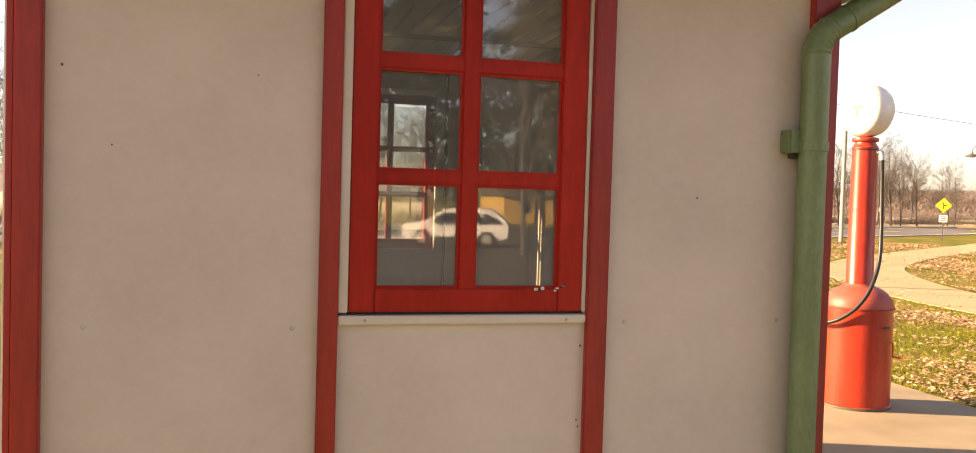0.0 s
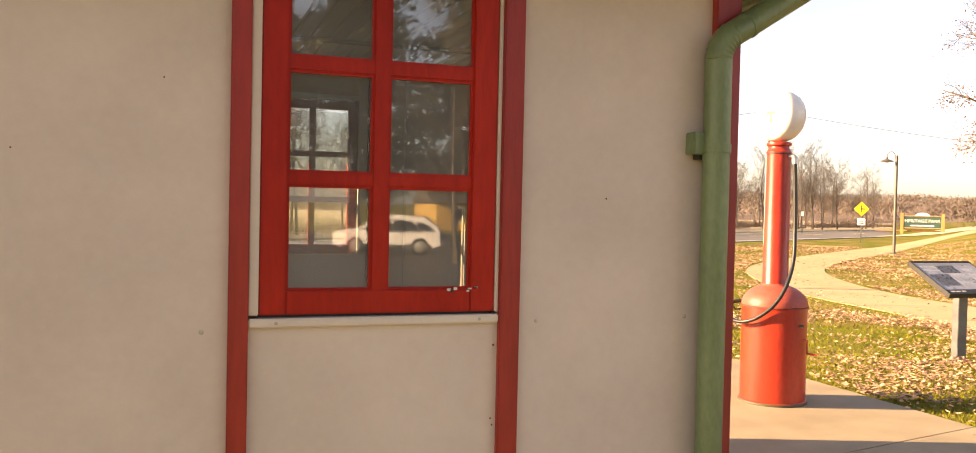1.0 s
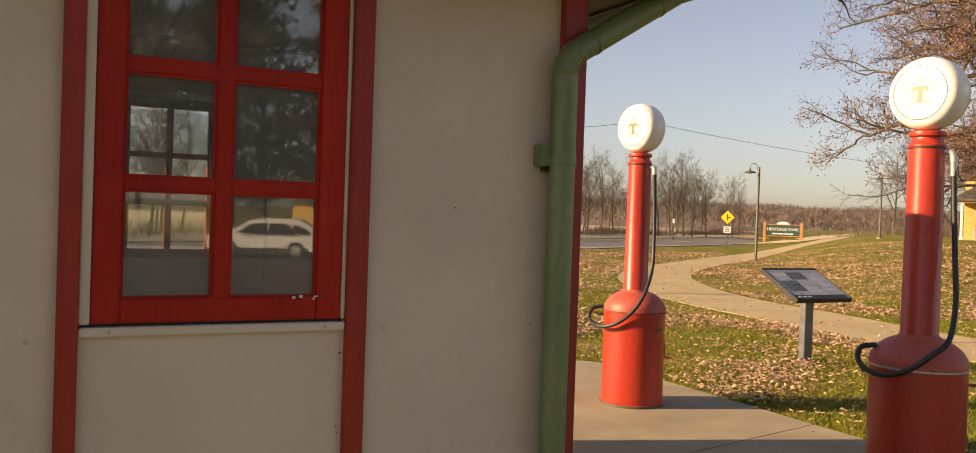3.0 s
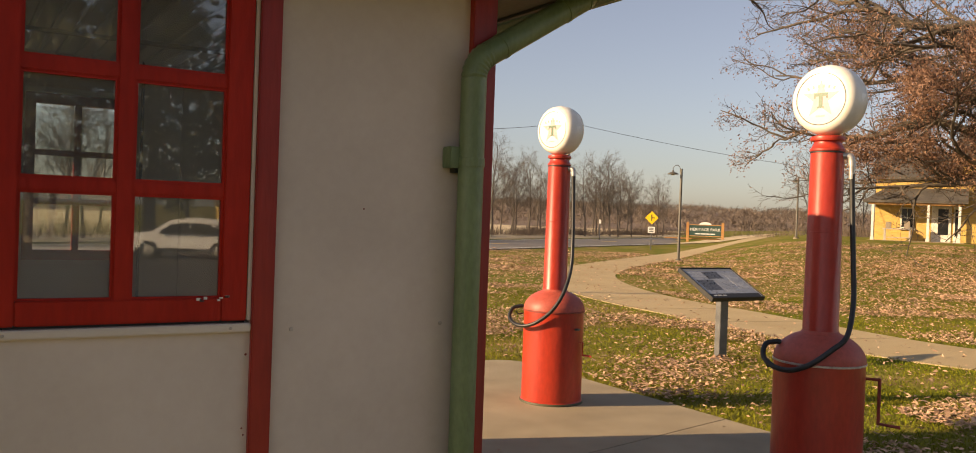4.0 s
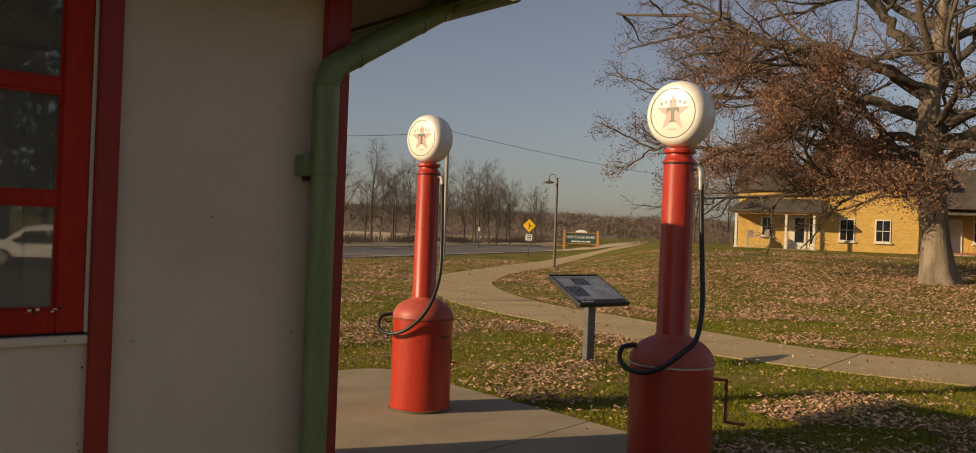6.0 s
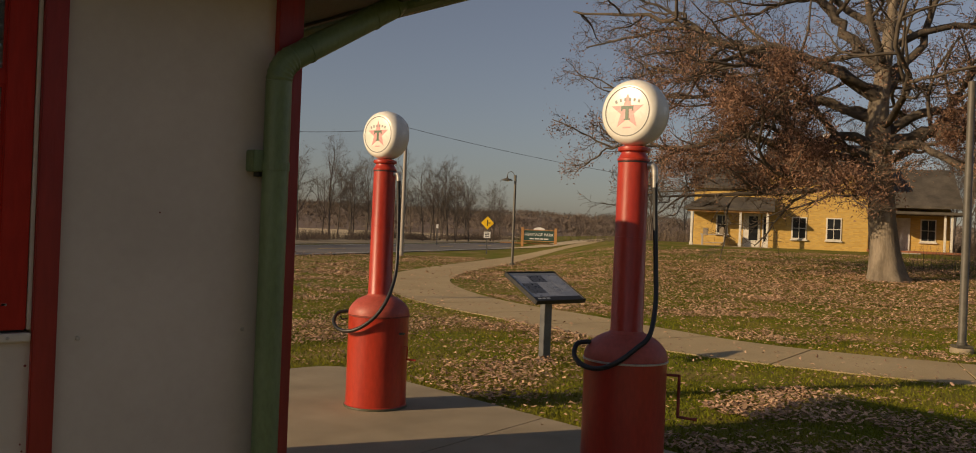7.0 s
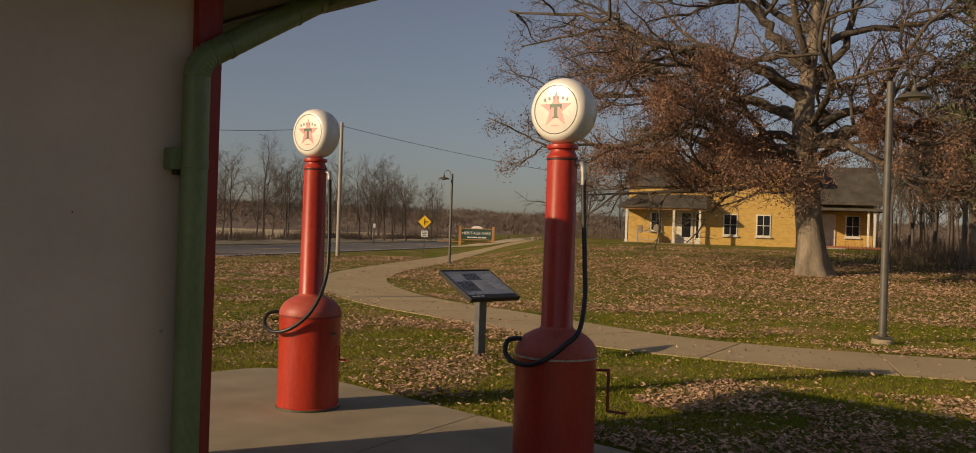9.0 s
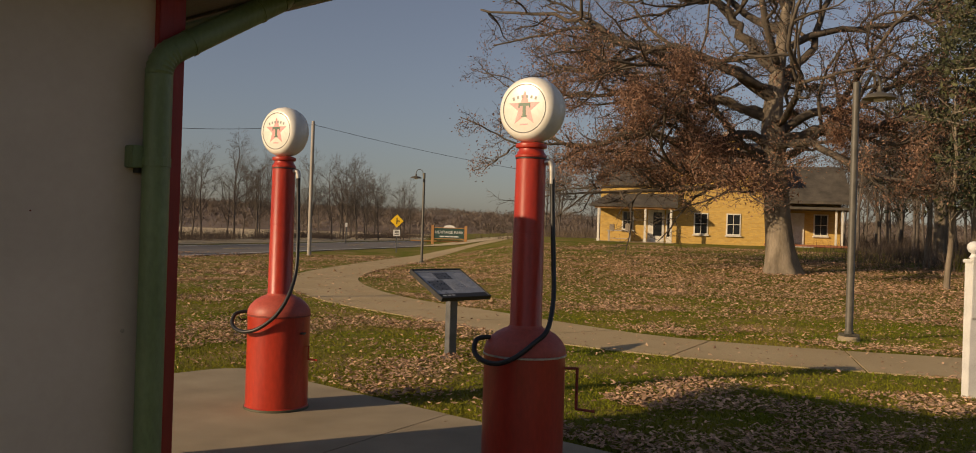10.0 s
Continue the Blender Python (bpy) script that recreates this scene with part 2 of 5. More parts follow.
def raw(name, verts, faces, material, parent=None, smooth=False):
    me = bpy.data.meshes.new(name)
    me.from_pydata(verts, [], faces)
    me.materials.append(material)
    if smooth:
        for f in me.polygons:
            f.use_smooth = True
    ob = new(name, me)
    if parent:
        ob.parent = parent
    return ob


def thing(name, m, label, category, group=""):
    ob = new(name)
    ob.empty_display_size = 0.2
    ob.matrix_world = m
    return tagged(ob, label, category, group)


def box(x0, x1, y0, y1, z0, z1, bev=0.0, bm=None, m=None):
    own = bm is None
    bm = bm or bmesh.new()
    vs = bmesh.ops.create_cube(bm, size=1)["verts"]
    bmesh.ops.scale(bm, vec=(x1 - x0, y1 - y0, z1 - z0), verts=vs)
    bmesh.ops.translate(bm, vec=((x0 + x1) / 2, (y0 + y1) / 2, (z0 + z1) / 2), verts=vs)
    if bev:
        es = list({e for v in vs for e in v.link_edges})
        vs = list({v for f in bmesh.ops.bevel(bm, geom=es, offset=bev, segments=2, affect="EDGES")["faces"] for v in f.verts} | {v for v in vs if v.is_valid})
    if m:
        bmesh.ops.transform(bm, matrix=m, verts=vs)
    return bm


def lathe(profile, n=32, bm=None, m=None):
    """A turned form from (radius, height) pairs."""
    bm = bm or bmesh.new()
    rings = []
    for r, z in profile:
        rings.append([bm.verts.new((r * math.cos(2 * math.pi * i / n), r * math.sin(2 * math.pi * i / n), z)) for i in range(n)])
    for a, b in zip(rings, rings[1:]):
        for i in range(n):
            bm.faces.new((a[i], a[(i + 1) % n], b[(i + 1) % n], b[i]))
    bm.faces.new(rings[0][::-1])
    bm.faces.new(rings[-1])
    if m:
        bmesh.ops.transform(bm, matrix=m, verts=[v for r in rings for v in r])
    return bm


def tube(points, radii, n=10, bm=None, smooth_steps=0):
    """A round bar or hose along points; smooth_steps subdivides the run with a spline."""
    bm = bm or bmesh.new()
    pts = [Vector(p) for p in points]
    if not hasattr(radii, "__len__"):
        radii = [radii] * len(pts)
    if smooth_steps:
        out, rad = [], []
        for i in range(len(pts) - 1):
            p0, p1, p2, p3 = pts[max(i - 1, 0)], pts[i], pts[i + 1], pts[min(i + 2, len(pts) - 1)]
            for k in range(smooth_steps):
                u = k / smooth_steps
                out.append(0.5 * ((2 * p1) + (p2 - p0) * u + (2 * p0 - 5 * p1 + 4 * p2 - p3) * u * u + (3 * p1 - p0 - 3 * p2 + p3) * u ** 3))
                rad.append(radii[i] * (1 - u) + radii[i + 1] * u)
        pts, radii = out + [pts[-1]], rad + [radii[-1]]
    rings, side = [], None
    for i, p in enumerate(pts):
        d = (pts[min(i + 1, len(pts) - 1)] - pts[max(i - 1, 0)]).normalized()
        if side is None:
            side = d.orthogonal().normalized()
        side = (side - d * side.dot(d)).normalized()
        up = d.cross(side)
        rings.append([bm.verts.new(p + radii[i] * (math.cos(2 * math.pi * k / n) * side + math.sin(2 * math.pi * k / n) * up)) for k in range(n)])
    for a, b in zip(rings, rings[1:]):
        for k in range(n):
            bm.faces.new((a[k], a[(k + 1) % n], b[(k + 1) % n], b[k]))
    bm.faces.new(rings[0][::-1])
    bm.faces.new(rings[-1])
    return bm


def slab(outline, z0, z1, bm=None):
    bm = bm or bmesh.new()
    lo = [bm.verts.new((*p, z0)) for p in outline]
    hi = [bm.verts.new((*p, z1)) for p in outline]
    bm.faces.new(hi)
    bm.faces.new(lo[::-1])
    for i in range(len(lo)):
        j = (i + 1) % len(lo)
        bm.faces.new((lo[i], lo[j], hi[j], hi[i]))
    return bm


def ease(a, b, v):
    u = min(max((v - a) / (b - a), 0.0), 1.0)
    return u * u * (3 - 2 * u)


def ground_z(x, y):
    """The lie of the land: level by the station, rising to the house, falling behind."""
    s, az = x * 0.866 + y * 0.5, math.degrees(math.atan2(x, y))
    up = 1.15 * ease(13, 54, s) * ease(43, 53, az) * (1 - ease(110, 140, az))
    dip = -0.20 * min(max((math.hypot(x, y) - 8) / 25, 0.0), 1.0) * ease(-8, 2, y)
    down = -0.78 * ease(-12, -32, y)
    return up + dip + down


def noise2(x, y, f, seed=0.0):
    return noise.noise(Vector((x * f, y * f, seed)))


# ---- ground ----
APRON = (1.35, 4.68, -1.4, 6.83)
WALK_LINE = [(17.4, -6.5), (13.9, -1.6), (11.6, 2.0), (10.45, 4.4), (10.15, 6.2), (10.5, 8.2), (10.9, 10.0), (11.2, 11.6), (11.75, 13.4), (12.8, 15.7), (14.5, 18.5), (16.8, 21.3), (20.6, 24.8), (25.4, 28.4), (31.5, 32.7), (40.5, 38.8), (50.0, 44.9), (66.0, 57.0)]


def spline(points, steps):
    pts, out = [Vector(p).to_3d() for p in points], []
    for i in range(len(pts) - 1):
        p0, p1, p2, p3 = pts[max(i - 1, 0)], pts[i], pts[i + 1], pts[min(i + 2, len(pts) - 1)]
        for k in range(steps):
            u = k / steps
            out.append(0.5 * ((2 * p1) + (p2 - p0) * u + (2 * p0 - 5 * p1 + 4 * p2 - p3) * u * u + (3 * p1 - p0 - 3 * p2 + p3) * u ** 3))
    return out + [pts[-1]]


WALK_RUN = spline(WALK_LINE, 8)
WALK_ARR = np.array([(p.x, p.y) for p in WALK_RUN])


def on_hard(x, y, margin=0.0):
    if APRON[0] - margin < x < APRON[1] + margin and APRON[2] - margin < y < APRON[3] + margin:
        return True
    return bool(((WALK_ARR - (x, y)) ** 2).sum(1).min() < (1.04 + margin) ** 2)


def axis(fine_lo, fine_hi, step, far):
    mid = list(np.arange(fine_lo, fine_hi + step, step))
    out, v, s = [], fine_hi + step, step
    while v < far:
        s *= 1.28
        v += s
        out.append(v)
    low, v, s = [], fine_lo, step
    while v > -far:
        s *= 1.28
        v -= s
        low.append(v)
    return low[::-1] + mid + out


GX, GY = axis(2.0, 58.0, 0.8, 2600), axis(-6.0, 46.0, 0.8, 2600)
gv = [(x, y, ground_z(x, y) - 0.012 + (0.02 * noise2(x, y, 0.6) if abs(x) < 60 and abs(y) < 60 and not on_hard(x, y, 0.6) else 0.002 if on_hard(x, y, 0.6) else 0)) for y in GY for x in GX]
nx = len(GX)
gf = [(j * nx + i, j * nx + i + 1, (j + 1) * nx + i + 1, (j + 1) * nx + i) for j in range(len(GY) - 1) for i in range(nx - 1)]
ground = tagged(raw("ground", gv, gf, M_LAWN, smooth=True), "autumn lawn of green grass strewn with dry leaves", "lawn", kind="structure")

# concrete apron in four bays round the station, with open joints
apron = tagged(new("apron"), "worn grey concrete apron round the station with cut joints", "pavement", kind="structure")
joint = lambda x, y: y + 0.22 * (x - APRON[1])
XS, YS = (APRON[0], APRON[1]), (-1.4, 1.15, 3.88, 6.83)
for j in range(3):
    x0, x1, r = XS[0], XS[1], 0.35 if j == 2 else 0.02
    low, high = (joint if j > 0 else lambda x, y: y), (joint if j < 2 else lambda x, y: y)
    y1 = YS[j + 1] - 0.006
    pts = [(x0, low(x0, YS[j]) + 0.006), (x1, low(x1, YS[j]) + 0.006)]
    pts += [(x1 - r + r * math.cos(a), y1 - r + r * math.sin(a)) for a in (0, 0.4, 0.8, 1.2, math.pi / 2)] if j == 2 else [(x1, y1)]
    pts += [(x0, high(x0, YS[j + 1]) - 0.006)]
    part("concrete_bay", slab(pts, -0.12, 0.012), M_CONC, apron)
part("threshold_bay", slab([(1.20, 1.76), (1.344, 1.76), (1.344, 5.3), (1.20, 5.3)], -0.12, 0.008), M_CONC, apron)

# curving pavement in slabs
walkway = tagged(new("pavement"), "pale concrete footpath curving across the lawn in slabs", "footpath", kind="structure")
acc = 0.0
stations = [0]
for i in range(1, len(WALK_RUN)):
    acc += (WALK_RUN[i] - WALK_RUN[i - 1]).length
    if acc >= 1.9:
        stations.append(i)
        acc = 0.0
if stations[-1] != len(WALK_RUN) - 1:
    stations.append(len(WALK_RUN) - 1)
for a, b in zip(stations, stations[1:]):
    left, right = [], []
    for i in range(a, b + 1):
        p = WALK_RUN[i]
        d = (WALK_RUN[min(i + 1, len(WALK_RUN) - 1)] - WALK_RUN[max(i - 1, 0)]).normalized()
        q = p + d * (0.013 if i == a else -0.013 if i == b else 0)
        s = Vector((-d.y, d.x, 0)) * 1.02
        left.append(q + s)
        right.append(q - s)
    bm = bmesh.new()
    rim = left + right[::-1]
    hi = [bm.verts.new((p.x, p.y, ground_z(p.x, p.y) + 0.004)) for p in rim]
    lo = [bm.verts.new((p.x, p.y, ground_z(p.x, p.y) - 0.12)) for p in rim]
    n = len(left)
    for i in range(n - 1):
        bm.faces.new((hi[i], hi[i + 1], hi[-i - 2], hi[-i - 1]))
    for i in range(len(rim)):
        j = (i + 1) % len(rim)
        bm.faces.new((lo[i], lo[j], hi[j], hi[i]))
    part("paving_slab", bm, M_WALK, walkway)

# road beyond the lawn, with edge and centre lines, and the stubble field behind it
ROAD_AT, ROAD_DIR = Vector((22.4, 41.7, 0)), Vector((0.88, 0.475, 0))
ROAD_SIDE = Vector((-0.475, 0.88, 0))


def strip(name, off0, off1, z, material, s0=-220.0, s1=260.0, dashes=None, parent=None, thick=0.05):
    bm = bmesh.new()
    runs = [(s0, s1)] if not dashes else [(s, s + dashes[0]) for s in np.arange(s0, s1, dashes[1])]
    for a, b in runs:
        o = [ROAD_AT + ROAD_DIR * s + ROAD_SIDE * w for s, w in ((a, off0), (b, off0), (b, off1), (a, off1))]
        slab([(p.x, p.y) for p in o], z - thick, z, bm)
    return part(name, bm, material, parent)


road = tagged(strip("road", -4.4, 4.4, -0.17, M_ROAD), "worn grey asphalt road running past the lawn", "road", kind="structure")
strip("edge_line", -4.05, -3.9, -0.164, M_SIGNW, parent=road, thick=0.004)
strip("edge_line", 3.9, 4.05, -0.164, M_SIGNW, parent=road, thick=0.004)
strip("centre_line", -0.08, 0.08, -0.164, M_YELLOW, parent=road, dashes=(3, 9), thick=0.004)
field = tagged(strip("field", 6.0, 150.0, -0.16, M_FIELD, -400, 500), "dry pale stubble field behind the road", "field", kind="structure")


# ---- the filling station ----
X0, X1, Y0, Y1, WT = -1.13, 1.17, 1.75, 4.6, 0.10
ZT = 2.325


def holed(name, plane, lo, hi, span, z, holes, label):
    """A wall with openings: span along the wall, z its height, holes as (a, b, z0, z1)."""
    bm = bmesh.new()
    cuts = sorted({span[0], span[1], *[h[0] for h in holes], *[h[1] for h in holes]})
    for a, b in zip(cuts, cuts[1:]):
        zs = [z[0]]
        for h in holes:
            if h[0] < (a + b) / 2 < h[1]:
                zs += [h[2], h[3]]
        zs.append(z[1])
        for k in range(0, len(zs), 2):
            if plane == "y":
                box(a, b, lo, hi, zs[k], zs[k + 1], bm=bm)
            else:
                box(lo, hi, a, b, zs[k], zs[k + 1], bm=bm)
    bmesh.ops.remove_doubles(bm, verts=bm.verts, dist=0.0005)
    return tagged(part(name, bm, M_WALL), label, "wall", kind="structure")


WIN = (-0.332, 0.389, 1.121, 2.235)
BACK = (-0.052, 0.480, 1.16, 2.07)
SIDE = (3.35, 3.95, 1.16, 2.07)
DOOR = (2.35, 3.15, 0.012, 2.05)
wall_south = holed("wall_south", "y", Y0, Y0 + WT, (X0, X1), (0, ZT), [WIN], "cream painted panel wall with faint stains and screw heads")
wall_north = holed("wall_north", "y", Y1 - WT, Y1, (X0, X1), (0, ZT), [BACK], "cream painted panel wall with a small window")
wall_west = holed("wall_west", "x", X0, X0 + WT, (Y0 + WT, Y1 - WT), (0, ZT), [], "cream painted panel wall")
wall_east = holed("wall_east", "x", X1 - WT, X1, (Y0 + WT, Y1 - WT), (0, ZT), [SIDE, DOOR], "cream painted front wall with a door and a window")
tagged(part("floor", box(X0 + WT, X1 - WT, Y0 + WT, Y1 - WT, 0.0, 0.02), M_FLOOR), "bare grey concrete floor", "floor", kind="structure")
bm = box(X0 + WT, X1 - WT, Y0 + WT, Y1 - WT, ZT - 0.03, ZT)
for k in range(24):
    x = X0 + WT + 0.05 + k * 0.09
    tube([(x, Y0 + WT, ZT - 0.03), (x, Y1 - WT, ZT - 0.03)], 0.014, 6, bm)
tagged(part("ceiling", bm, M_INSIDE), "dull white ribbed metal ceiling", "ceiling", kind="structure")
# inner lining of the walls
for nm, b in (("lining_north", (X0 + WT, BACK[0], Y1 - WT - 0.008, Y1 - WT - 0.002, 0.02, ZT - 0.03)), ("lining_north", (BACK[1], X1 - WT, Y1 - WT - 0.008, Y1 - WT - 0.002, 0.02, ZT - 0.03)),
              ("lining_north", (BACK[0], BACK[1], Y1 - WT - 0.008, Y1 - WT - 0.002, 0.02, BACK[2])), ("lining_west", (X0 + WT + 0.002, X0 + WT + 0.008, Y0 + WT, Y1 - WT - 0.008, 0.02, ZT - 0.03))):
    part(nm, box(*b), M_INSIDE, wall_north if "north" in nm else wall_west)
for x in (0.534, 0.76):
    part("cover_strip", box(x, x + 0.014, Y1 - WT - 0.022, Y1 - WT - 0.008, 0.02, ZT - 0.03), M_BLACK if x < 0.6 else M_WHITE, wall_north)
part("ceiling_batten", box(X0 + WT, X1 - WT, 3.70, 3.74, ZT - 0.062, ZT - 0.044, 0.003), M_POLEWOOD, wall_north, "bare timber batten")

# screw heads of the panels
for x, z in ((-0.972, 1.118), (-0.452, 1.110), (0.516, 1.120), (1.03, 1.122)):
    part("screw", lathe([(0.007, 0), (0.007, 0.002), (0.004, 0.0035)], 10, m=pose(x, Y0, z, 90)), M_GREYSCREW, wall_south)
for x, z, r in ((-0.553, 1.784, 0.0025), (0.742, 1.495, 0.003), (-0.911, 1.585, 0.0025), (-1.03, 1.781, 0.004), (0.379, 1.05, 0.004), (0.374, 0.83, 0.003), (0.379, 0.81, 0.003)):
    part("paint_speck", lathe([(r, 0), (r * 0.8, 0.0012), (r * 0.3, 0.0016)], 7, m=pose(x, Y0, z, 90)), M_RUST, wall_south)

# vertical trim: battens each side of the window and boards at the corners
for x0, x1, y0, y1, nm, lb in ((-0.385, -0.332, 1.728, 1.75, "batten", "dark red vertical batten nailed to the wall"), (0.389, 0.453, 1.728, 1.75, "batten", "dark red vertical batten nailed to the wall"),
                               (-1.134, -1.069, 1.72, 1.75, "corner_board", "dark red corner board with worn paint"), (1.105, 1.197, 1.719, 1.75, "corner_board", "dark red corner board with worn paint"),
                               (1.171, 1.197, 1.751, 1.83, "corner_board", "dark red corner board with worn paint"), (-1.152, -1.134, 1.728, 1.80, "corner_board", "dark red corner board with worn paint")):
    tagged(part(nm, box(x0, x1, y0, y1, 0.012, 2.299, 0.003), M_DRED), lb, "trim", kind="structure")
part("edge_strip", box(-1.157, -1.1525, 1.732, 1.80, 0.012, 2.299), M_WHITE, wall_west, "pale metal edge strip")

# front window: white casing, red sash of two by three panes
window_1 = tagged(new("window_1"), "red multi-pane window in a white casing", "window", kind="structure")
for b in ((-0.3315, -0.305, 1.742, 1.80, 1.152, 2.235), (0.3775, 0.3885, 1.742, 1.80, 1.152, 2.235), (-0.305, 0.3775, 1.742, 1.80, 2.212, 2.235)):
    part("casing", box(*b, 0.002), M_CREAM, window_1)
part("sill", box(-0.331, 0.388, 1.734, 1.80, 1.119, 1.1435, 0.003), M_CREAM, window_1, "flaking cream painted sill")
for x in (-0.258, 0.328):
    part("sill_nail", lathe([(0.005, 0), (0.005, 0.0015), (0.003, 0.0025)], 8, m=pose(x, 1.734, 1.131, 90)), M_GREYSCREW, window_1)
part("sill_gap", box(-0.304, 0.376, 1.765, 1.79, 1.1437, 1.1518), M_BLACK, window_1)
YF, YB = 1.746, 1.782
for x0, x1 in ((-0.3035, -0.232), (0.302, 0.376)):
    part("sash_stile", box(x0, x1, YF, YB, 1.152, 2.21, 0.003), M_RED, window_1)
for z0, z1 in ((1.152, 1.218), (2.148, 2.21)):
    part("sash_rail", box(-0.232, 0.302, YF + 0.001, YB, z0, z1, 0.003), M_RED, window_1)
ROWZ = ((1.218, 1.512), (1.547, 1.828), (1.866, 2.148))
part("muntin", box(0.006, 0.051, YF + 0.006, YB - 0.004, 1.214, 2.152, 0.003), M_RED, window_1)
for z0, z1 in ((1.512, 1.547), (1.828, 1.866)):
    for x0, x1 in ((-0.236, 0.012), (0.045, 0.306)):
        part("muntin", box(x0, x1, YF + 0.008, YB - 0.005, z0, z1, 0.003), M_RED, window_1)
for z0, z1 in ROWZ:
    for x0, x1 in ((-0.232, 0.006), (0.051, 0.302)):
        bead = bmesh.new()
        for b in ((x0, x0 + 0.007, z0, z1), (x1 - 0.007, x1, z0, z1), (x0 + 0.007, x1 - 0.007, z0, z0 + 0.007), (x0 + 0.007, x1 - 0.007, z1 - 0.007, z1)):
            box(b[0], b[1], YF + 0.013, YF + 0.021, b[2], b[3], bm=bead)
        part("glazing_bead", bead, M_RED, window_1)
        pane = part("pane", box(x0 + 0.001, x1 - 0.001, 1.768, 1.771, z0 + 0.001, z1 - 0.001), M_GLASS, window_1)
        pane.visible_shadow = False
# flaked paint at the lower corner of the sash
rng = random.Random(4)
for k in range(9):
    x, z, w = 0.225 + 0.085 * rng.random(), 1.208 + 0.012 * rng.random(), 0.004 + 0.008 * rng.random()
    if k > 5:
        x, z = 0.303 + 0.012 * rng.random(), 1.205 + 0.03 * rng.random()
    part("paint_chip", box(x, x + w, YF - 0.0006, YF + 0.003, z, z + 0.003 + 0.006 * rng.random()), M_WHITE if k % 3 else M_BLACK, window_1)


def small_window(name, a, b, z0, z1, plane, at, label):
    """A red two-by-three window that fills an opening; plane and at say which wall."""
    w = tagged(new(name), label, "window", kind="structure")

    def put(nm, p0, p1, q0, q1, mat, d0=0.02, d1=0.06, bev=0.003):
        if plane == "y":
            return part(nm, box(p0, p1, at + d0, at + d1, q0, q1, bev), mat, w)
        return part(nm, box(at + d0, at + d1, p0, p1, q0, q1, bev), mat, w)

    s = 0.055
    put("sash_stile", a, a + s, z0, z1, M_DRED)
    put("sash_stile", b - s, b, z0, z1, M_DRED)
    put("sash_rail", a + s, b - s, z0, z0 + s, M_DRED)
    put("sash_rail", a + s, b - s, z1 - s, z1, M_DRED)
    c, h = (a + b) / 2, (z1 - z0 - 2 * s) / 3
    put("muntin", c - 0.018, c + 0.018, z0 + s, z1 - s, M_DRED, 0.026, 0.054)
    for k in (1, 2):
        for p, q in ((a + s, c - 0.018), (c + 0.018, b - s)):
            put("muntin", p, q, z0 + s + h * k - 0.016, z0 + s + h * k + 0.016, M_DRED, 0.026, 0.054)
    for k in range(3):
        for p, q in ((a + s, c - 0.018), (c + 0.018, b - s)):
            g = put("pane", p, q, z0 + s + h * k + 0.016, z0 + s + h * (k + 1) - 0.016, M_GLASS, 0.039, 0.042, 0)
            g.visible_shadow = False
    return w


small_window("window_2", BACK[0], BACK[1], BACK[2], BACK[3], "y", Y1 - WT, "small dark red six-pane window in the back wall")
for p, q, z0, z1 in ((BACK[1], BACK[1] + 0.038, 1.1, 2.10), (BACK[0] - 0.038, BACK[0], 1.1, 2.10), (BACK[0], BACK[1], 2.07, 2.10), (BACK[0], BACK[1], 1.1, 1.16)):
    part("casing", box(p, q, Y1 - WT - 0.016, Y1 - WT - 0.009, z0, z1, 0.002), M_INSIDE, wall_north)
small_window("window_3", SIDE[0], SIDE[1], SIDE[2], SIDE[3], "x", X1 - WT, "small dark red six-pane window in the front wall")
door_1 = tagged(new("door_1"), "dark red station door with tall glass panes", "door", kind="structure")
dx0, dx1 = X1 - WT + 0.03, X1 - WT + 0.07
for b in ((2.353, 2.45, 0.02, 2.045), (3.05, 3.147, 0.02, 2.045)):
    part("door_stile", box(dx0, dx1, b[0], b[1], b[2], b[3], 0.003), M_DRED, door_1)
for z0, z1 in ((0.02, 0.26), (1.95, 2.045), (1.05, 1.10)):
    part("door_rail", box(dx0, dx1, 2.45, 3.05, z0, z1, 0.003), M_DRED, door_1)
part("door_muntin", box(dx0 + 0.005, dx1 - 0.005, 2.735, 2.765, 0.26, 1.05, 0.002), M_DRED, door_1)
part("door_muntin", box(dx0 + 0.005, dx1 - 0.005, 2.735, 2.765, 1.10, 1.95, 0.002), M_DRED, door_1)
for y0, y1 in ((2.45, 2.735), (2.765, 3.05)):
    for z0, z1 in ((0.26, 1.05), (1.10, 1.95)):
        g = part("pane", box(dx0 + 0.018, dx0 + 0.021, y0, y1, z0, z1), M_GLASS, door_1)
        g.visible_shadow = False
part("door_handle", tube([(dx1, 2.39, 1.0), (dx1 + 0.05, 2.39, 1.0), (dx1 + 0.05, 2.45, 1.0)], 0.009, 8), M_STEEL, door_1)

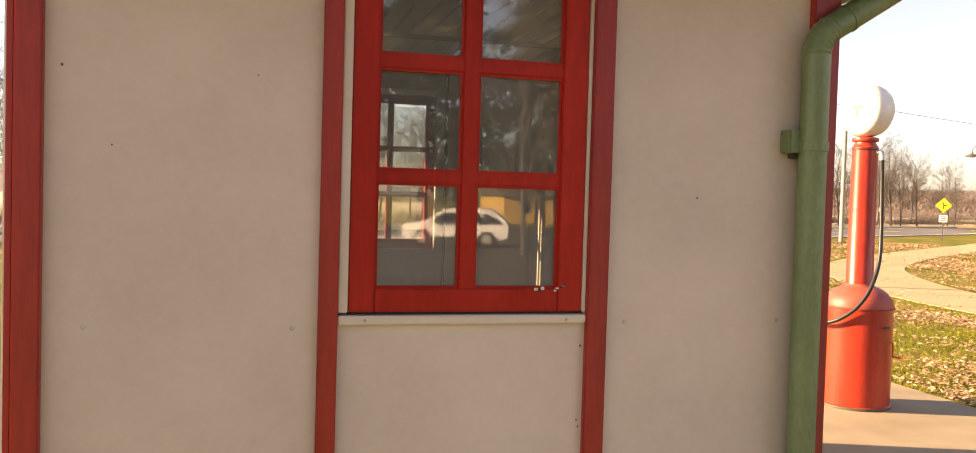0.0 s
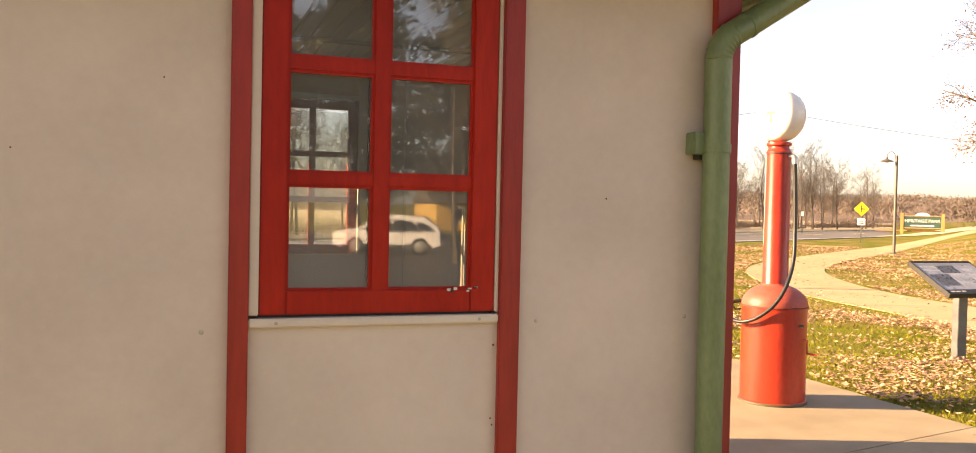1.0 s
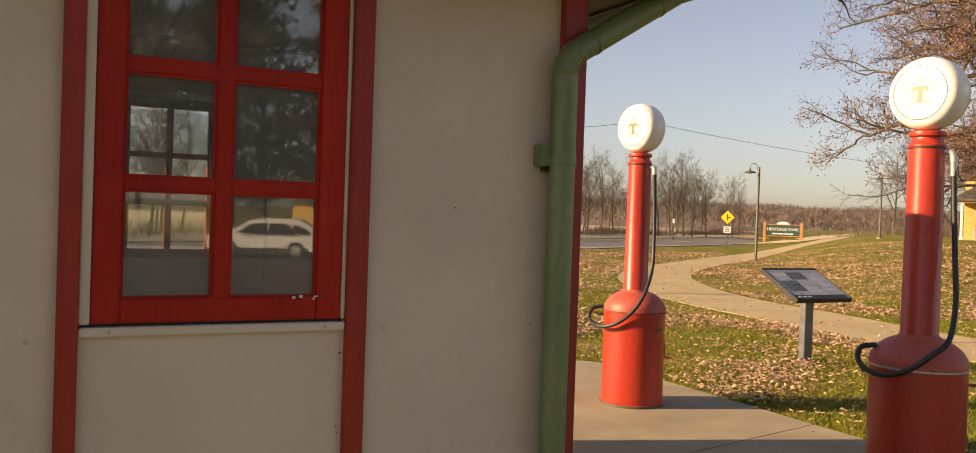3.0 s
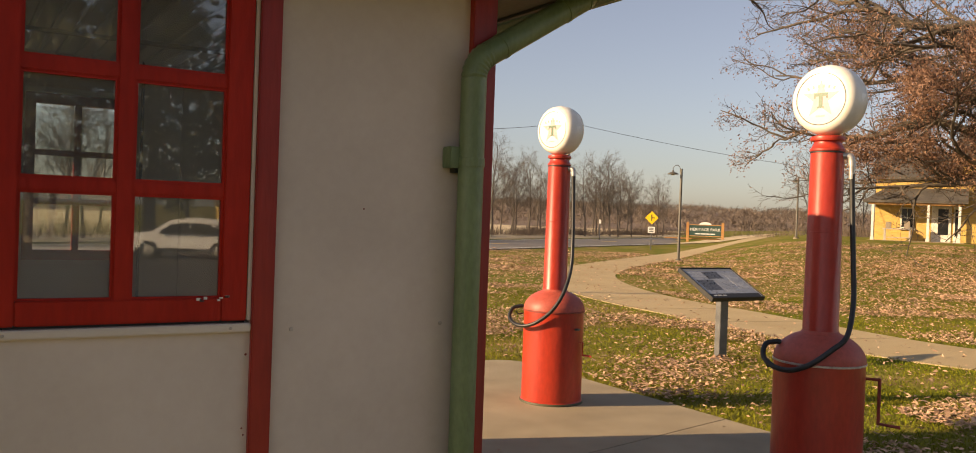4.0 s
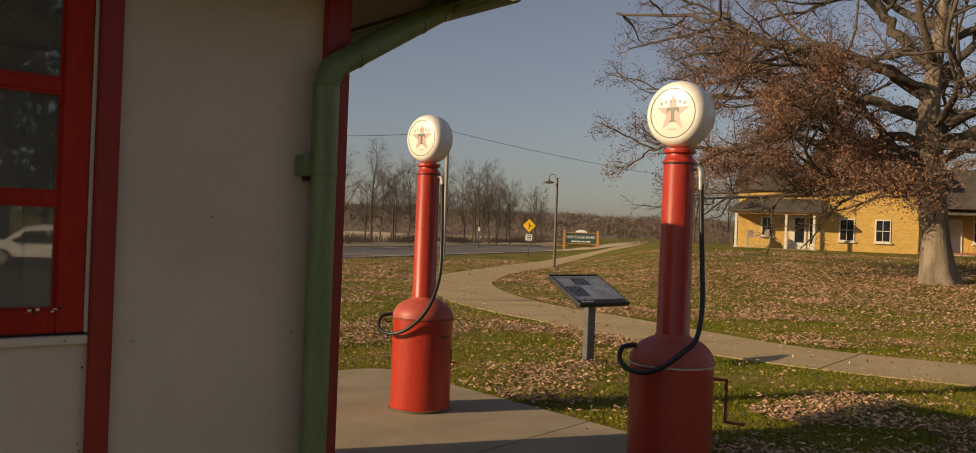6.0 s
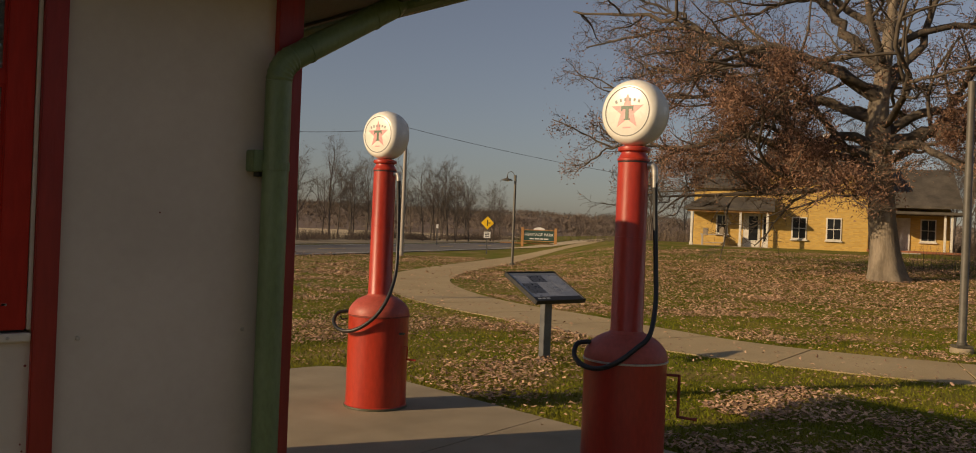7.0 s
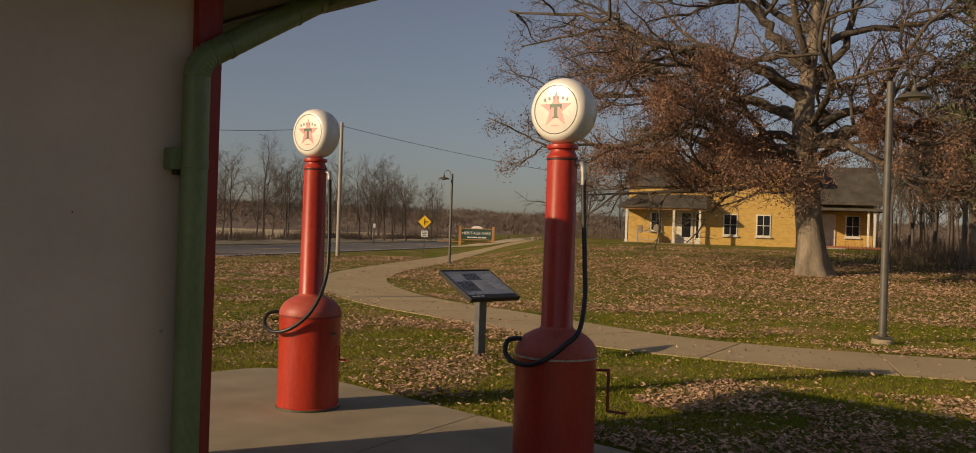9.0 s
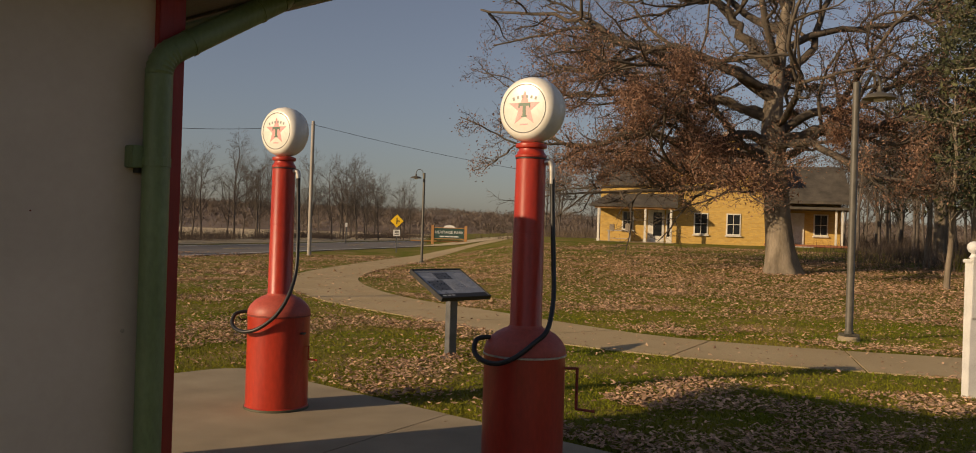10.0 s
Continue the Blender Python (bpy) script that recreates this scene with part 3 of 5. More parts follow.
# hipped roof with soffit, fascia and gutter
EX0, EX1, EY0, EY1, EZ = -1.52, 1.53, 1.38, 5.06, 2.30
roof = tagged(new("roof"), "low hipped roof with olive soffit and green gutter", "roof", kind="structure")
bm = bmesh.new()
rim = [bm.verts.new((x, y, EZ + 0.021)) for x, y in ((EX0, EY0), (EX1, EY0), (EX1, EY1), (EX0, EY1))]
cx, peak = (EX0 + EX1) / 2, 2.80
r0, r1 = bm.verts.new((cx, 2.72, peak)), bm.verts.new((cx, 3.60, peak))
for f in ((rim[0], rim[1], r0), (rim[1], rim[2], r1, r0), (rim[2], rim[3], r1), (rim[3], rim[0], r0, r1), rim[::-1]):
    bm.faces.new(f)
part("roof_cover", bm, M_SHINGLE, roof, "weathered grey shingle covering")
bm = bmesh.new()
for b in ((EX0, EX1, EY0, Y0 - 0.001), (EX0, EX1, Y1 + 0.001, EY1), (EX0, X0 - 0.001, Y0 - 0.001, Y1 + 0.001), (X1 + 0.001, EX1, Y0 - 0.001, Y1 + 0.001)):
    box(b[0], b[1], b[2], b[3], EZ, EZ + 0.02, bm=bm)
part("soffit", bm, M_SOFFIT, roof)
for b in ((EX0 - 0.02, EX1 + 0.02, EY0 - 0.02, EY0), (EX0 - 0.02, EX1 + 0.02, EY1, EY1 + 0.02), (EX0 - 0.02, EX0, EY0, EY1), (EX1, EX1 + 0.02, EY0, EY1)):
    part("fascia", box(b[0], b[1], b[2], b[3], EZ - 0.012, EZ + 0.020), M_SOFFIT, roof)
bm = bmesh.new()
for k in range(7):
    a0, a1 = math.pi + k * math.pi / 7, math.pi + (k + 1) * math.pi / 7
    for r in (0.045,):
        ps = [(EX1 + 0.085 + r * math.cos(a), EZ + 0.008 + r * math.sin(a)) for a in (a0, a1)]
        qs = [(EX1 + 0.085 + (r - 0.004) * math.cos(a), EZ + 0.008 + (r - 0.004) * math.sin(a)) for a in (a0, a1)]
        vs = [[bm.verts.new((p[0], y, p[1])) for p in (*ps, *qs)] for y in (EY0 - 0.02, EY1 + 0.02)]
        a, b = vs
        for i, j in ((0, 1), (3, 2)):
            bm.faces.new((a[i], a[j], b[j], b[i]))
bmesh.ops.remove_doubles(bm, verts=bm.verts, dist=0.0002)
part("gutter", bm, M_GREEN, roof)

# downspout with corrugated elbow, joints and a wall strap
downspout = thing("downspout", pose(1.095, 1.69, 0.012), "green painted round downspout with a ribbed elbow", "downspout")
part("pipe", tube([(0, 0, 0.0), (0, 0, 0.02), (0, 0, 1.93)], 0.043, 20), M_GREEN, downspout, smooth=True)
elbow = []
for k in range(13):
    a = radians(58) * k / 12
    elbow.append((0.10 * (1 - math.cos(a)), 0, 1.93 + 0.10 * math.sin(a)))
part("elbow", tube(elbow, [0.0445 if k % 2 else 0.041 for k in range(13)], 20), M_GREEN, downspout, smooth=True)
d = Vector((math.sin(radians(58)), 0, math.cos(radians(58))))
e0 = Vector(elbow[-1])
part("sloped_pipe", tube([e0, e0 + d * 0.46], 0.042, 20), M_GREEN, downspout, smooth=True)
for s in (0.06, 0.36):
    part("joint_collar", tube([e0 + d * s, e0 + d * (s + 0.012)], 0.0445, 20), M_GREEN, downspout, smooth=True)
top = [e0 + d * 0.46]
for k in range(1, 7):
    a = radians(58) * (1 - k / 6)
    top.append(top[-1] + 0.016 * Vector((math.sin(a), 0, math.cos(a))))
part("upper_elbow", tube(top, 0.043, 20), M_GREEN, downspout, smooth=True)
part("wall_strap", box(-0.078, -0.012, 0.002, 0.058, 1.63, 1.70, 0.003), M_GREEN, downspout, "small green fixing block")
part("strap_band", lathe([(0.045, 1.635), (0.046, 1.637), (0.046, 1.663), (0.045, 1.665)], 20), M_GREEN, downspout)
part("strap_foot", box(-0.048, -0.01, 0.02, 0.058, 1.615, 1.63), M_BLACK, downspout)


# ---- petrol pumps ----
def star(r, inner=0.40):
    return [((r if k % 2 == 0 else r * inner) * math.sin(k * math.pi / 5), (r if k % 2 == 0 else r * inner) * math.cos(k * math.pi / 5)) for k in range(10)]


def pump(m, face, crank):
    """An old visible-style pump: tank with domed top, column, white globe, hose. face: the globe's turn in degrees."""
    p = thing("petrol_pump", m, "tall red antique petrol pump with white globe on concrete", "petrol pump", "pair of petrol pumps")
    part("tank", lathe([(0.248, 0), (0.25, 0.004), (0.25, 0.02), (0.243, 0.026), (0.243, 0.70), (0.243, 0.728)], 48), M_PUMP, p, smooth=True)
    part("base_ring", lathe([(0.255, 0.0), (0.257, 0.004), (0.255, 0.016), (0.251, 0.018)], 48), M_SOFFIT, p, "chipped olive base ring")
    part("seam_ring", lathe([(0.244, 0.728), (0.250, 0.730), (0.250, 0.738), (0.244, 0.741)], 48), M_STEEL if crank else M_RUST, p, "worn seam", smooth=True)
    dome = [(0.242 * math.cos(a) + 0.004, 0.741 + 0.165 * math.sin(a)) for a in [radians(5 * k) for k in range(0, 14)]]
    part("dome", lathe(dome + [(0.098, 0.903), (0.094, 0.908)], 48), M_DOME, p, smooth=True)
    part("column", lathe([(0.100, 0.895), (0.096, 0.905), (0.089, 1.90)], 36), M_PUMP, p, smooth=True)
    part("column_joint", lathe([(0.0915, 1.45), (0.0935, 1.4515), (0.0935, 1.4545), (0.0915, 1.456)], 36), M_PUMP, p)
    part("collar", lathe([(0.091, 1.90), (0.095, 1.904), (0.095, 1.914), (0.090, 1.918), (0.074, 1.946), (0.074, 1.954), (0.092, 1.96), (0.094, 1.97), (0.092, 1.982), (0.07, 1.99)], 36), M_PUMP, p, smooth=True)
    part("column_seam", lathe([(0.0905, 1.892), (0.0925, 1.894), (0.0925, 1.899), (0.0905, 1.901)], 36), M_BLACK, p)
    turn = pose(0, 0, 2.185, 0, 0, face) @ pose(0, 0, 0, 90)
    prof = [(0.02, -0.098), (0.150, -0.098), (0.165, -0.094), (0.184, -0.072), (0.194, -0.035), (0.196, 0.0), (0.194, 0.035), (0.184, 0.072), (0.165, 0.094), (0.150, 0.098), (0.02, 0.098)]
    globe = part("globe", lathe(prof, 48, m=turn), M_GLOBE, p, "round white glass globe with a printed star", smooth=True)
    part("filler_cap", lathe([(0.014, 0), (0.014, 0.004), (0.010, 0.006)], 12, m=pose(0, 0, 2.378)), M_GLOBE, globe)
    for back in (0, 180):
        t2 = pose(0, 0, 2.185, 0, 0, face + back) @ pose(0, -0.098, 0, 90)
        ring = bmesh.new()
        for k in range(48):
            a0, a1 = 2 * math.pi * k / 48, 2 * math.pi * (k + 1) / 48
            f = [ring.verts.new((r * math.cos(a), r * math.sin(a), 0.0015)) for r, a in ((0.1405, a0), (0.1405, a1), (0.1455, a1), (0.1455, a0))]
            ring.faces.new(f)
        bmesh.ops.transform(ring, matrix=t2, verts=ring.verts)
        part("printed_ring", ring, M_BLACK, globe)
        bm = slab([(x, y) for x, y in star(0.110)], 0.0, 0.0012)
        bmesh.ops.transform(bm, matrix=t2, verts=bm.verts)
        part("printed_star", bm, M_STAR, globe)
        bm = box(-0.040, 0.040, 0.014, 0.032, 0.0012, 0.0024)
        for b in ((-0.011, 0.011, -0.042, 0.014), (-0.040, -0.031, 0.003, 0.014), (0.031, 0.040, 0.003, 0.014), (-0.020, 0.020, -0.050, -0.042)):
            box(b[0], b[1], b[2], b[3], 0.0012, 0.0024, bm=bm)
        bmesh.ops.transform(bm, matrix=t2, verts=bm.verts)
        part("printed_badge", bm, M_BADGE, globe)
        for k in range(6):
            a = radians(18.5 - k * 7.4)
            t3 = t2 @ pose(-0.235 * math.sin(a), 0.235 * math.cos(a) - 0.165, 0, 0, 0, math.degrees(a))
            bm = box(-0.0065, 0.0065, -0.0095, 0.0095, 0.0012, 0.0022)
            bmesh.ops.transform(bm, matrix=t3, verts=bm.verts)
            part("printed_bar", bm, M_GREYPRINT, globe)
        bm = box(-0.026, 0.026, -0.098, -0.090, 0.0005, 0.0012)
        bmesh.ops.transform(bm, matrix=t2, verts=bm.verts)
        part("faint_bar", bm, M_STAR, globe)
    # outlet elbow and hose
    part("outlet", tube([(0.07, -0.02, 1.875), (0.105, -0.03, 1.877), (0.122, -0.035, 1.865), (0.127, -0.036, 1.82)], 0.019, 12, smooth_steps=4), M_STEEL, p, "pale metal pipe elbow", smooth=True)
    part("ferrule", tube([(0.127, -0.036, 1.825), (0.128, -0.036, 1.75)], 0.0165, 12), M_STEEL if crank else M_RUBBER, p, smooth=True)
    path = [(0.128, -0.036, 1.82), (0.136, -0.045, 1.6), (0.15, -0.08, 1.3), (0.155, -0.14, 1.08), (0.125, -0.23, 0.90), (0.05, -0.275, 0.76), (-0.06, -0.285, 0.665), (-0.17, -0.26, 0.622), (-0.27, -0.20, 0.625), (-0.335, -0.13, 0.668), (-0.325, -0.08, 0.735), (-0.262, -0.05, 0.755), (-0.235, -0.045, 0.75)]
    if crank:  # this hose is hooked up higher
        path = [(x * (0.88 if x < 0 else 1), y, z + 0.085 * ease(0.95, 0.70, z)) for x, y, z in path]
    part("hose", tube(path, 0.0145, 12, smooth_steps=7), M_RUBBER, p, "black rubber delivery hose hanging in a loop", smooth=True)
    part("hose_hook", tube([(-0.235, -0.09, 0.70), (-0.27, -0.115, 0.695), (-0.285, -0.125, 0.72)], 0.006, 8), M_BLACK, p)
    if crank:
        c = part("crank_arm", tube([(0.24, 0.0, 0.655), (0.315, 0.0, 0.655)], 0.008, 8), M_RUST, p, "rusty crank rod")
        part("crank_drop", tube([(0.315, 0.0, 0.662), (0.315, 0.0, 0.415)], 0.009, 8), M_RUST, c)
        part("crank_grip", tube([(0.308, 0.0, 0.415), (0.40, 0.0, 0.405), (0.425, 0.0, 0.405)], [0.008, 0.008, 0.011], 8), M_RUST, c)
    else:
        c = part("crank_arm", tube([(0.235, -0.08, 0.50), (0.262, -0.08, 0.50), (0.262, -0.08, 0.40)], 0.006, 8), M_PUMP, p)
        part("crank_grip", tube([(0.258, -0.08, 0.40), (0.335, -0.09, 0.395)], 0.008, 8), M_PUMP, c)
        part("tank_latch", box(0.205, 0.245, -0.16, -0.10, 0.60, 0.612, 0.002), M_BLACK, p)
    return p


pump(pose(3.81, 4.94, 0.012, 0, 0, -49), -29, False)
pump(pose(3.785, 2.37, 0.012, 0, 0, -50), -30, True)

# ---- exhibit panel ----
exhibit = thing("exhibit_panel", pose(7.0, 6.16, ground_z(7.0, 6.16)), "sloping grey exhibit panel on a steel post in the lawn", "exhibit panel")
part("post", box(-0.06, 0.06, -0.04, 0.04, -0.05, 0.785, 0.004), M_POSTGREY, exhibit, "square grey steel post")
part("foot_plate", box(-0.09, 0.09, -0.075, 0.075, -0.03, 0.012, 0.003), M_POSTGREY, exhibit)
tilt = pose(0.0, 0.02, 0.845, 28.5)
frame_part = part("tray", box(-0.40, 0.40, -0.30, 0.30, -0.035, 0.0, 0.004, m=tilt), M_POSTGREY, exhibit, "dark metal tray")
for b in ((-0.405, 0.405, -0.305, -0.285), (-0.405, 0.405, 0.285, 0.305), (-0.405, -0.388, -0.285, 0.285), (0.388, 0.405, -0.285, 0.285)):
    part("rim", box(b[0], b[1], b[2], b[3], -0.04, 0.012, 0.003, m=tilt), M_BLACK, frame_part)
face_part = part("face", box(-0.386, 0.386, -0.283, 0.283, 0.0, 0.004, m=tilt), M_PANEL, exhibit, "printed face with photographs and lines of text")
for x0, x1, y0, y1, mat in ((-0.34, -0.10, -0.14, 0.06, M_PANELD), (-0.14, 0.10, 0.085, 0.225, M_PANELD), (-0.375, 0.375, -0.278, -0.215, M_BLACK), (-0.375, 0.375, 0.24, 0.278, M_GREYPRINT)):
    part("photograph", box(x0, x1, y0, y1, 0.004, 0.0055, m=tilt), mat, face_part)
for k in range(13):
    part("text_bar", box(-0.08, 0.15 - 0.03 * (k % 3), 0.07 - k * 0.021, 0.078 - k * 0.021, 0.004, 0.0052, m=tilt), M_PANELW, face_part)
for k in range(14):
    part("text_bar", box(0.17, 0.35 - 0.025 * (k % 4), 0.19 - k * 0.024, 0.2 - k * 0.024, 0.004, 0.0052, m=tilt), M_PANELW, face_part)
for k in range(4):
    part("text_bar", box(-0.36, -0.14, 0.20 - k * 0.025, 0.21 - k * 0.025, 0.004, 0.0052, m=tilt), M_PANELW, face_part)
for k in range(3):
    part("text_bar", box(-0.34 + k * 0.07, -0.29 + k * 0.07, -0.258, -0.238, 0.0056, 0.0066, m=tilt), M_PANELW, face_part)


# ---- gooseneck path lamps ----
def path_lamp(x, y, turn, height):
    z = ground_z(x, y)
    p = thing("street_lamp", pose(x, y, z, 0, 0, turn), "bronze gooseneck street lamp on a round pole in the lawn", "street lamp", "lamps along the footpath")
    part("footing", lathe([(0.16, -0.1), (0.16, 0.035), (0.14, 0.06)], 20), M_CONC, p, "small concrete footing")
    part("base_plate", box(-0.12, 0.12, -0.12, 0.12, 0.06, 0.10, 0.01), M_LAMP, p)
    part("pole", lathe([(0.075, 0.09), (0.075, 0.12), (0.058, 0.14), (0.052, height - 0.02), (0.045, height)], 20), M_LAMP, p, smooth=True)
    arc = [(0.03, 0, height - 0.28), (0.06, 0, height - 0.1)] + [(0.06 + 0.15 * (1 - math.cos(radians(a))), 0, height - 0.02 + 0.17 * math.sin(radians(a))) for a in range(0, 181, 15)] + [(0.36, 0, height - 0.06)]
    arm = part("arm", tube(arc, 0.014, 10), M_LAMP, p, smooth=True)
    sh = pose(0.36, 0, height - 0.17)
    shade = part("shade", lathe([(0.255, -0.075), (0.25, -0.065), (0.20, -0.025), (0.13, 0.005), (0.06, 0.022), (0.035, 0.05), (0.032, 0.11), (0.018, 0.125)], 32, m=sh), M_LAMP, p, "wide bell shade", smooth=True)
    part("lamp_glass", lathe([(0.08, -0.11), (0.085, -0.085), (0.085, -0.077)], 20, m=sh), M_GLOBE, shade)
    return p


path_lamp(13.45, 3.97, -47, 3.95)
path_lamp(26.4, 27.2, 135, 4.0)
path_lamp(41.0, 33.0, 60, 3.5)

# ---- white sign post ----
gatepost = thing("sign_post", pose(9.30, 1.29, 0.0, 0, 0, -43), "white painted wooden sign post with a ball finial", "sign post")
part("post", box(-0.055, 0.055, -0.055, 0.055, -0.1, 1.30, 0.004), M_WPOST, gatepost)
part("cap", box(-0.072, 0.072, -0.072, 0.072, 1.30, 1.335, 0.008), M_WPOST, gatepost)
part("finial", lathe([(0.03, 1.335), (0.045, 1.35), (0.03, 1.375), (0.024, 1.39), (0.05, 1.41), (0.064, 1.445), (0.06, 1.475), (0.04, 1.50), (0.01, 1.51)], 24), M_WPOST, gatepost, smooth=True)
part("board", box(-0.056, 0.95, -0.075, -0.056, 0.76, 1.36, 0.004), M_WPOST, gatepost, "blank white sign board")
part("back_board", box(-0.02, 0.95, 0.056, 0.075, 0.76, 1.25, 0.004), M_WPOST, gatepost)
part("far_post", box(0.84, 0.95, -0.055, 0.055, -0.1, 1.30, 0.004), M_WPOST, gatepost)


# ---- road signs, park sign, utility pole and wire ----
def road_sign(x, y, turn, shape):
    p = thing("road_sign", pose(x, y, ground_z(x, y), 0, 0, turn), {"diamond": "yellow diamond side-road warning sign with white plate on post", "plate": "small white road sign on a thin post"}[shape], "road sign")
    part("post", box(-0.035, 0.035, -0.02, 0.02, -0.1, 2.3 if shape == "diamond" else 1.75, 0.003), M_POSTGREY, p)
    if shape == "diamond":
        dm = pose(0, -0.03, 1.95) @ pose(0, 0, 0, 90) @ pose(0, 0, 0, 0, 0, 45)
        d = part("diamond_plate", box(-0.29, 0.29, -0.29, 0.29, 0.0, 0.008, 0.003, m=dm), M_YELLOW, p, "yellow diamond plate")
        flat = pose(0, -0.0385, 1.95) @ pose(0, 0, 0, 90)
        for b in ((-0.035, 0.025, -0.2, 0.2), (0.025, 0.18, -0.03, 0.03)):
            part("symbol_bar", box(b[0], b[1], b[2], b[3], 0.0, 0.003, m=flat), M_BLACK, d)
        q = part("lower_plate", box(-0.21, 0.21, -0.035, -0.027, 1.02, 1.40, 0.003), M_SIGNW, p, "white plate with dark marks")
        for k in range(3):
            part("mark_bar", box(-0.13, 0.13, -0.037, -0.0352, 1.09 + k * 0.10, 1.14 + k * 0.10), M_BLACK, q)
    else:
        part("plate", box(-0.09, 0.09, -0.03, -0.022, 1.42, 1.75, 0.003), M_SIGNW, p, "white plate")
    return p


road_sign(36.4, 40.1, -45, "diamond")
road_sign(45.8, 56.9, -40, "plate")

park = thing("park_sign", pose(56.4, 55.4, -0.14, 0, 0, -46), "green park name sign between two timber posts", "park sign")
for x in (-1.5, 1.5):
    part("post", box(x - 0.12, x + 0.12, -0.1, 0.1, -0.2, 1.75, 0.01), M_TIMBER, park, "orange-brown timber post")
board = part("board", box(-1.36, 1.36, -0.05, 0.05, 0.55, 1.5, 0.02), M_SIGNG, park, "dark green name board")
part("crest", slab([(0.55 * math.cos(radians(a)), 0.30 * math.sin(radians(a))) for a in range(0, 181, 15)], -0.05, 0.05), M_SIGNW, park, "rounded white crest").matrix_local = pose(0, 0, 1.5, 90)
for z in (0.52, 1.5):
    part("board_rail", box(-1.38, 1.38, -0.06, 0.06, z, z + 0.06, 0.005), M_TIMBER, park)
text = bpy.data.curves.new("lettering", "FONT")
text.body, text.align_x, text.align_y, text.size, text.extrude = "HERITAGE PARK", "CENTER", "CENTER", 0.36, 0.006
letters = new("lettering", text)
letters.parent, letters.matrix_local = board, pose(0, -0.058, 1.12, 90)
text.materials.append(M_SIGNW)
for k, (a, b) in enumerate(((-0.85, -0.45), (-0.38, 0.05), (0.12, 0.4), (0.46, 0.85))):
    part("text_bar", box(a, b, -0.056, -0.0505, 0.70, 0.80), M_SIGNW, board)
part("rail_fence", box(-3.5, 14.0, 0.35, 0.42, 0.25, 0.36, 0.01), M_TIMBER, park, "low pale timber rail")

UX, UY = 26.9, 36.1
upole = thing("utility_pole", pose(UX, UY, ground_z(UX, UY)), "weathered grey wooden utility pole", "utility pole")
part("pole", lathe([(0.11, -0.3), (0.105, 0.0), (0.085, 6.82), (0.075, 6.88)], 18), M_POLEWOOD, upole, smooth=True)
part("wire_bracket", tube([(0, 0, 6.70), (0.14, -0.05, 6.72)], 0.015, 6), M_STEEL, upole)
for tip, sag in (((47.2, 31.0, 4.6), 0.3), ((-5.0, 19.6, 4.7), 1.1)):
    a, b = Vector((UX, UY, 6.5)), Vector(tip)
    pts = [a.lerp(b, u) - Vector((0, 0, 4 * sag * u * (1 - u))) for u in np.linspace(0, 1, 25)]
    wire = part("overhead_wire", tube(pts, 0.010, 6), M_BLACK)
    tagged(wire, "thin black overhead wire hanging from the utility pole", "overhead wire", "overhead wires")
for x, y in ((-5.0, 19.6),):
    q = thing("utility_pole", pose(x, y, ground_z(x, y)), "weathered grey wooden utility pole", "utility pole")
    part("pole", lathe([(0.12, -0.3), (0.115, 0.0), (0.085, 6.9), (0.08, 7.0)], 14), M_POLEWOOD, q, smooth=True)
DRIVE = spline([(49.5, 50.0), (52.0, 51.4), (56.0, 53.4), (64.0, 58.5), (78.0, 68.0)], 6)
dv = []
for i, p in enumerate(DRIVE):
    d = (DRIVE[min(i + 1, len(DRIVE) - 1)] - DRIVE[max(i - 1, 0)]).normalized()
    for w in (-2.2, -0.8, 0.8, 2.2):
        x, y = p.x - d.y * w, p.y + d.x * w
        dv.append((x, y, ground_z(x, y) + 0.03))
drive = raw("gravel_drive", dv, [(4 * i + k, 4 * i + k + 1, 4 * i + k + 5, 4 * i + k + 4) for i in range(len(DRIVE) - 1) for k in range(3)], M_FIELD)
tagged(drive, "pale tan gravel drive by the park sign", "drive", kind="structure")


# ---- yellow brick house ----
HZ = 0.90
house = thing("house", pose(45.4, 31.1, HZ, 0, 0, -60), "yellow brick farmhouse with grey roofs and white porches", "house")


def gable(u0, u1, v0, v1, z0, zp, name, along):
    """A pitched roof slab over a block; along: the way of the ridge."""
    bm, o, th = bmesh.new(), 0.3, 0.16
    if along == "v":
        c = (u0 + u1) / 2
        prof = [(u0 - o, z0 - 0.08), (c, zp), (u1 + o, z0 - 0.08), (u1 + o, z0 - 0.08 + th), (c, zp + th), (u0 - o, z0 - 0.08 + th)]
        a, b = [bm.verts.new((u, v0 - o, z)) for u, z in prof], [bm.verts.new((u, v1 + o, z)) for u, z in prof]
    else:
        c = (v0 + v1) / 2
        prof = [(v0 - o, z0 - 0.08), (c, zp), (v1 + o, z0 - 0.08), (v1 + o, z0 - 0.08 + th), (c, zp + th), (v0 - o, z0 - 0.08 + th)]
        a, b = [bm.verts.new((u0 - o, v, z)) for v, z in prof], [bm.verts.new((u1 + o, v, z)) for v, z in prof]
    for q in (a, b):
        bm.faces.new((q[0], q[1], q[4], q[5]))
        bm.faces.new((q[1], q[2], q[3], q[4]))
    for i in range(6):
        j = (i + 1) % 6
        bm.faces.new((a[i], a[j], b[j], b[i]))
    return part(name, bm, M_SHINGLE, house)


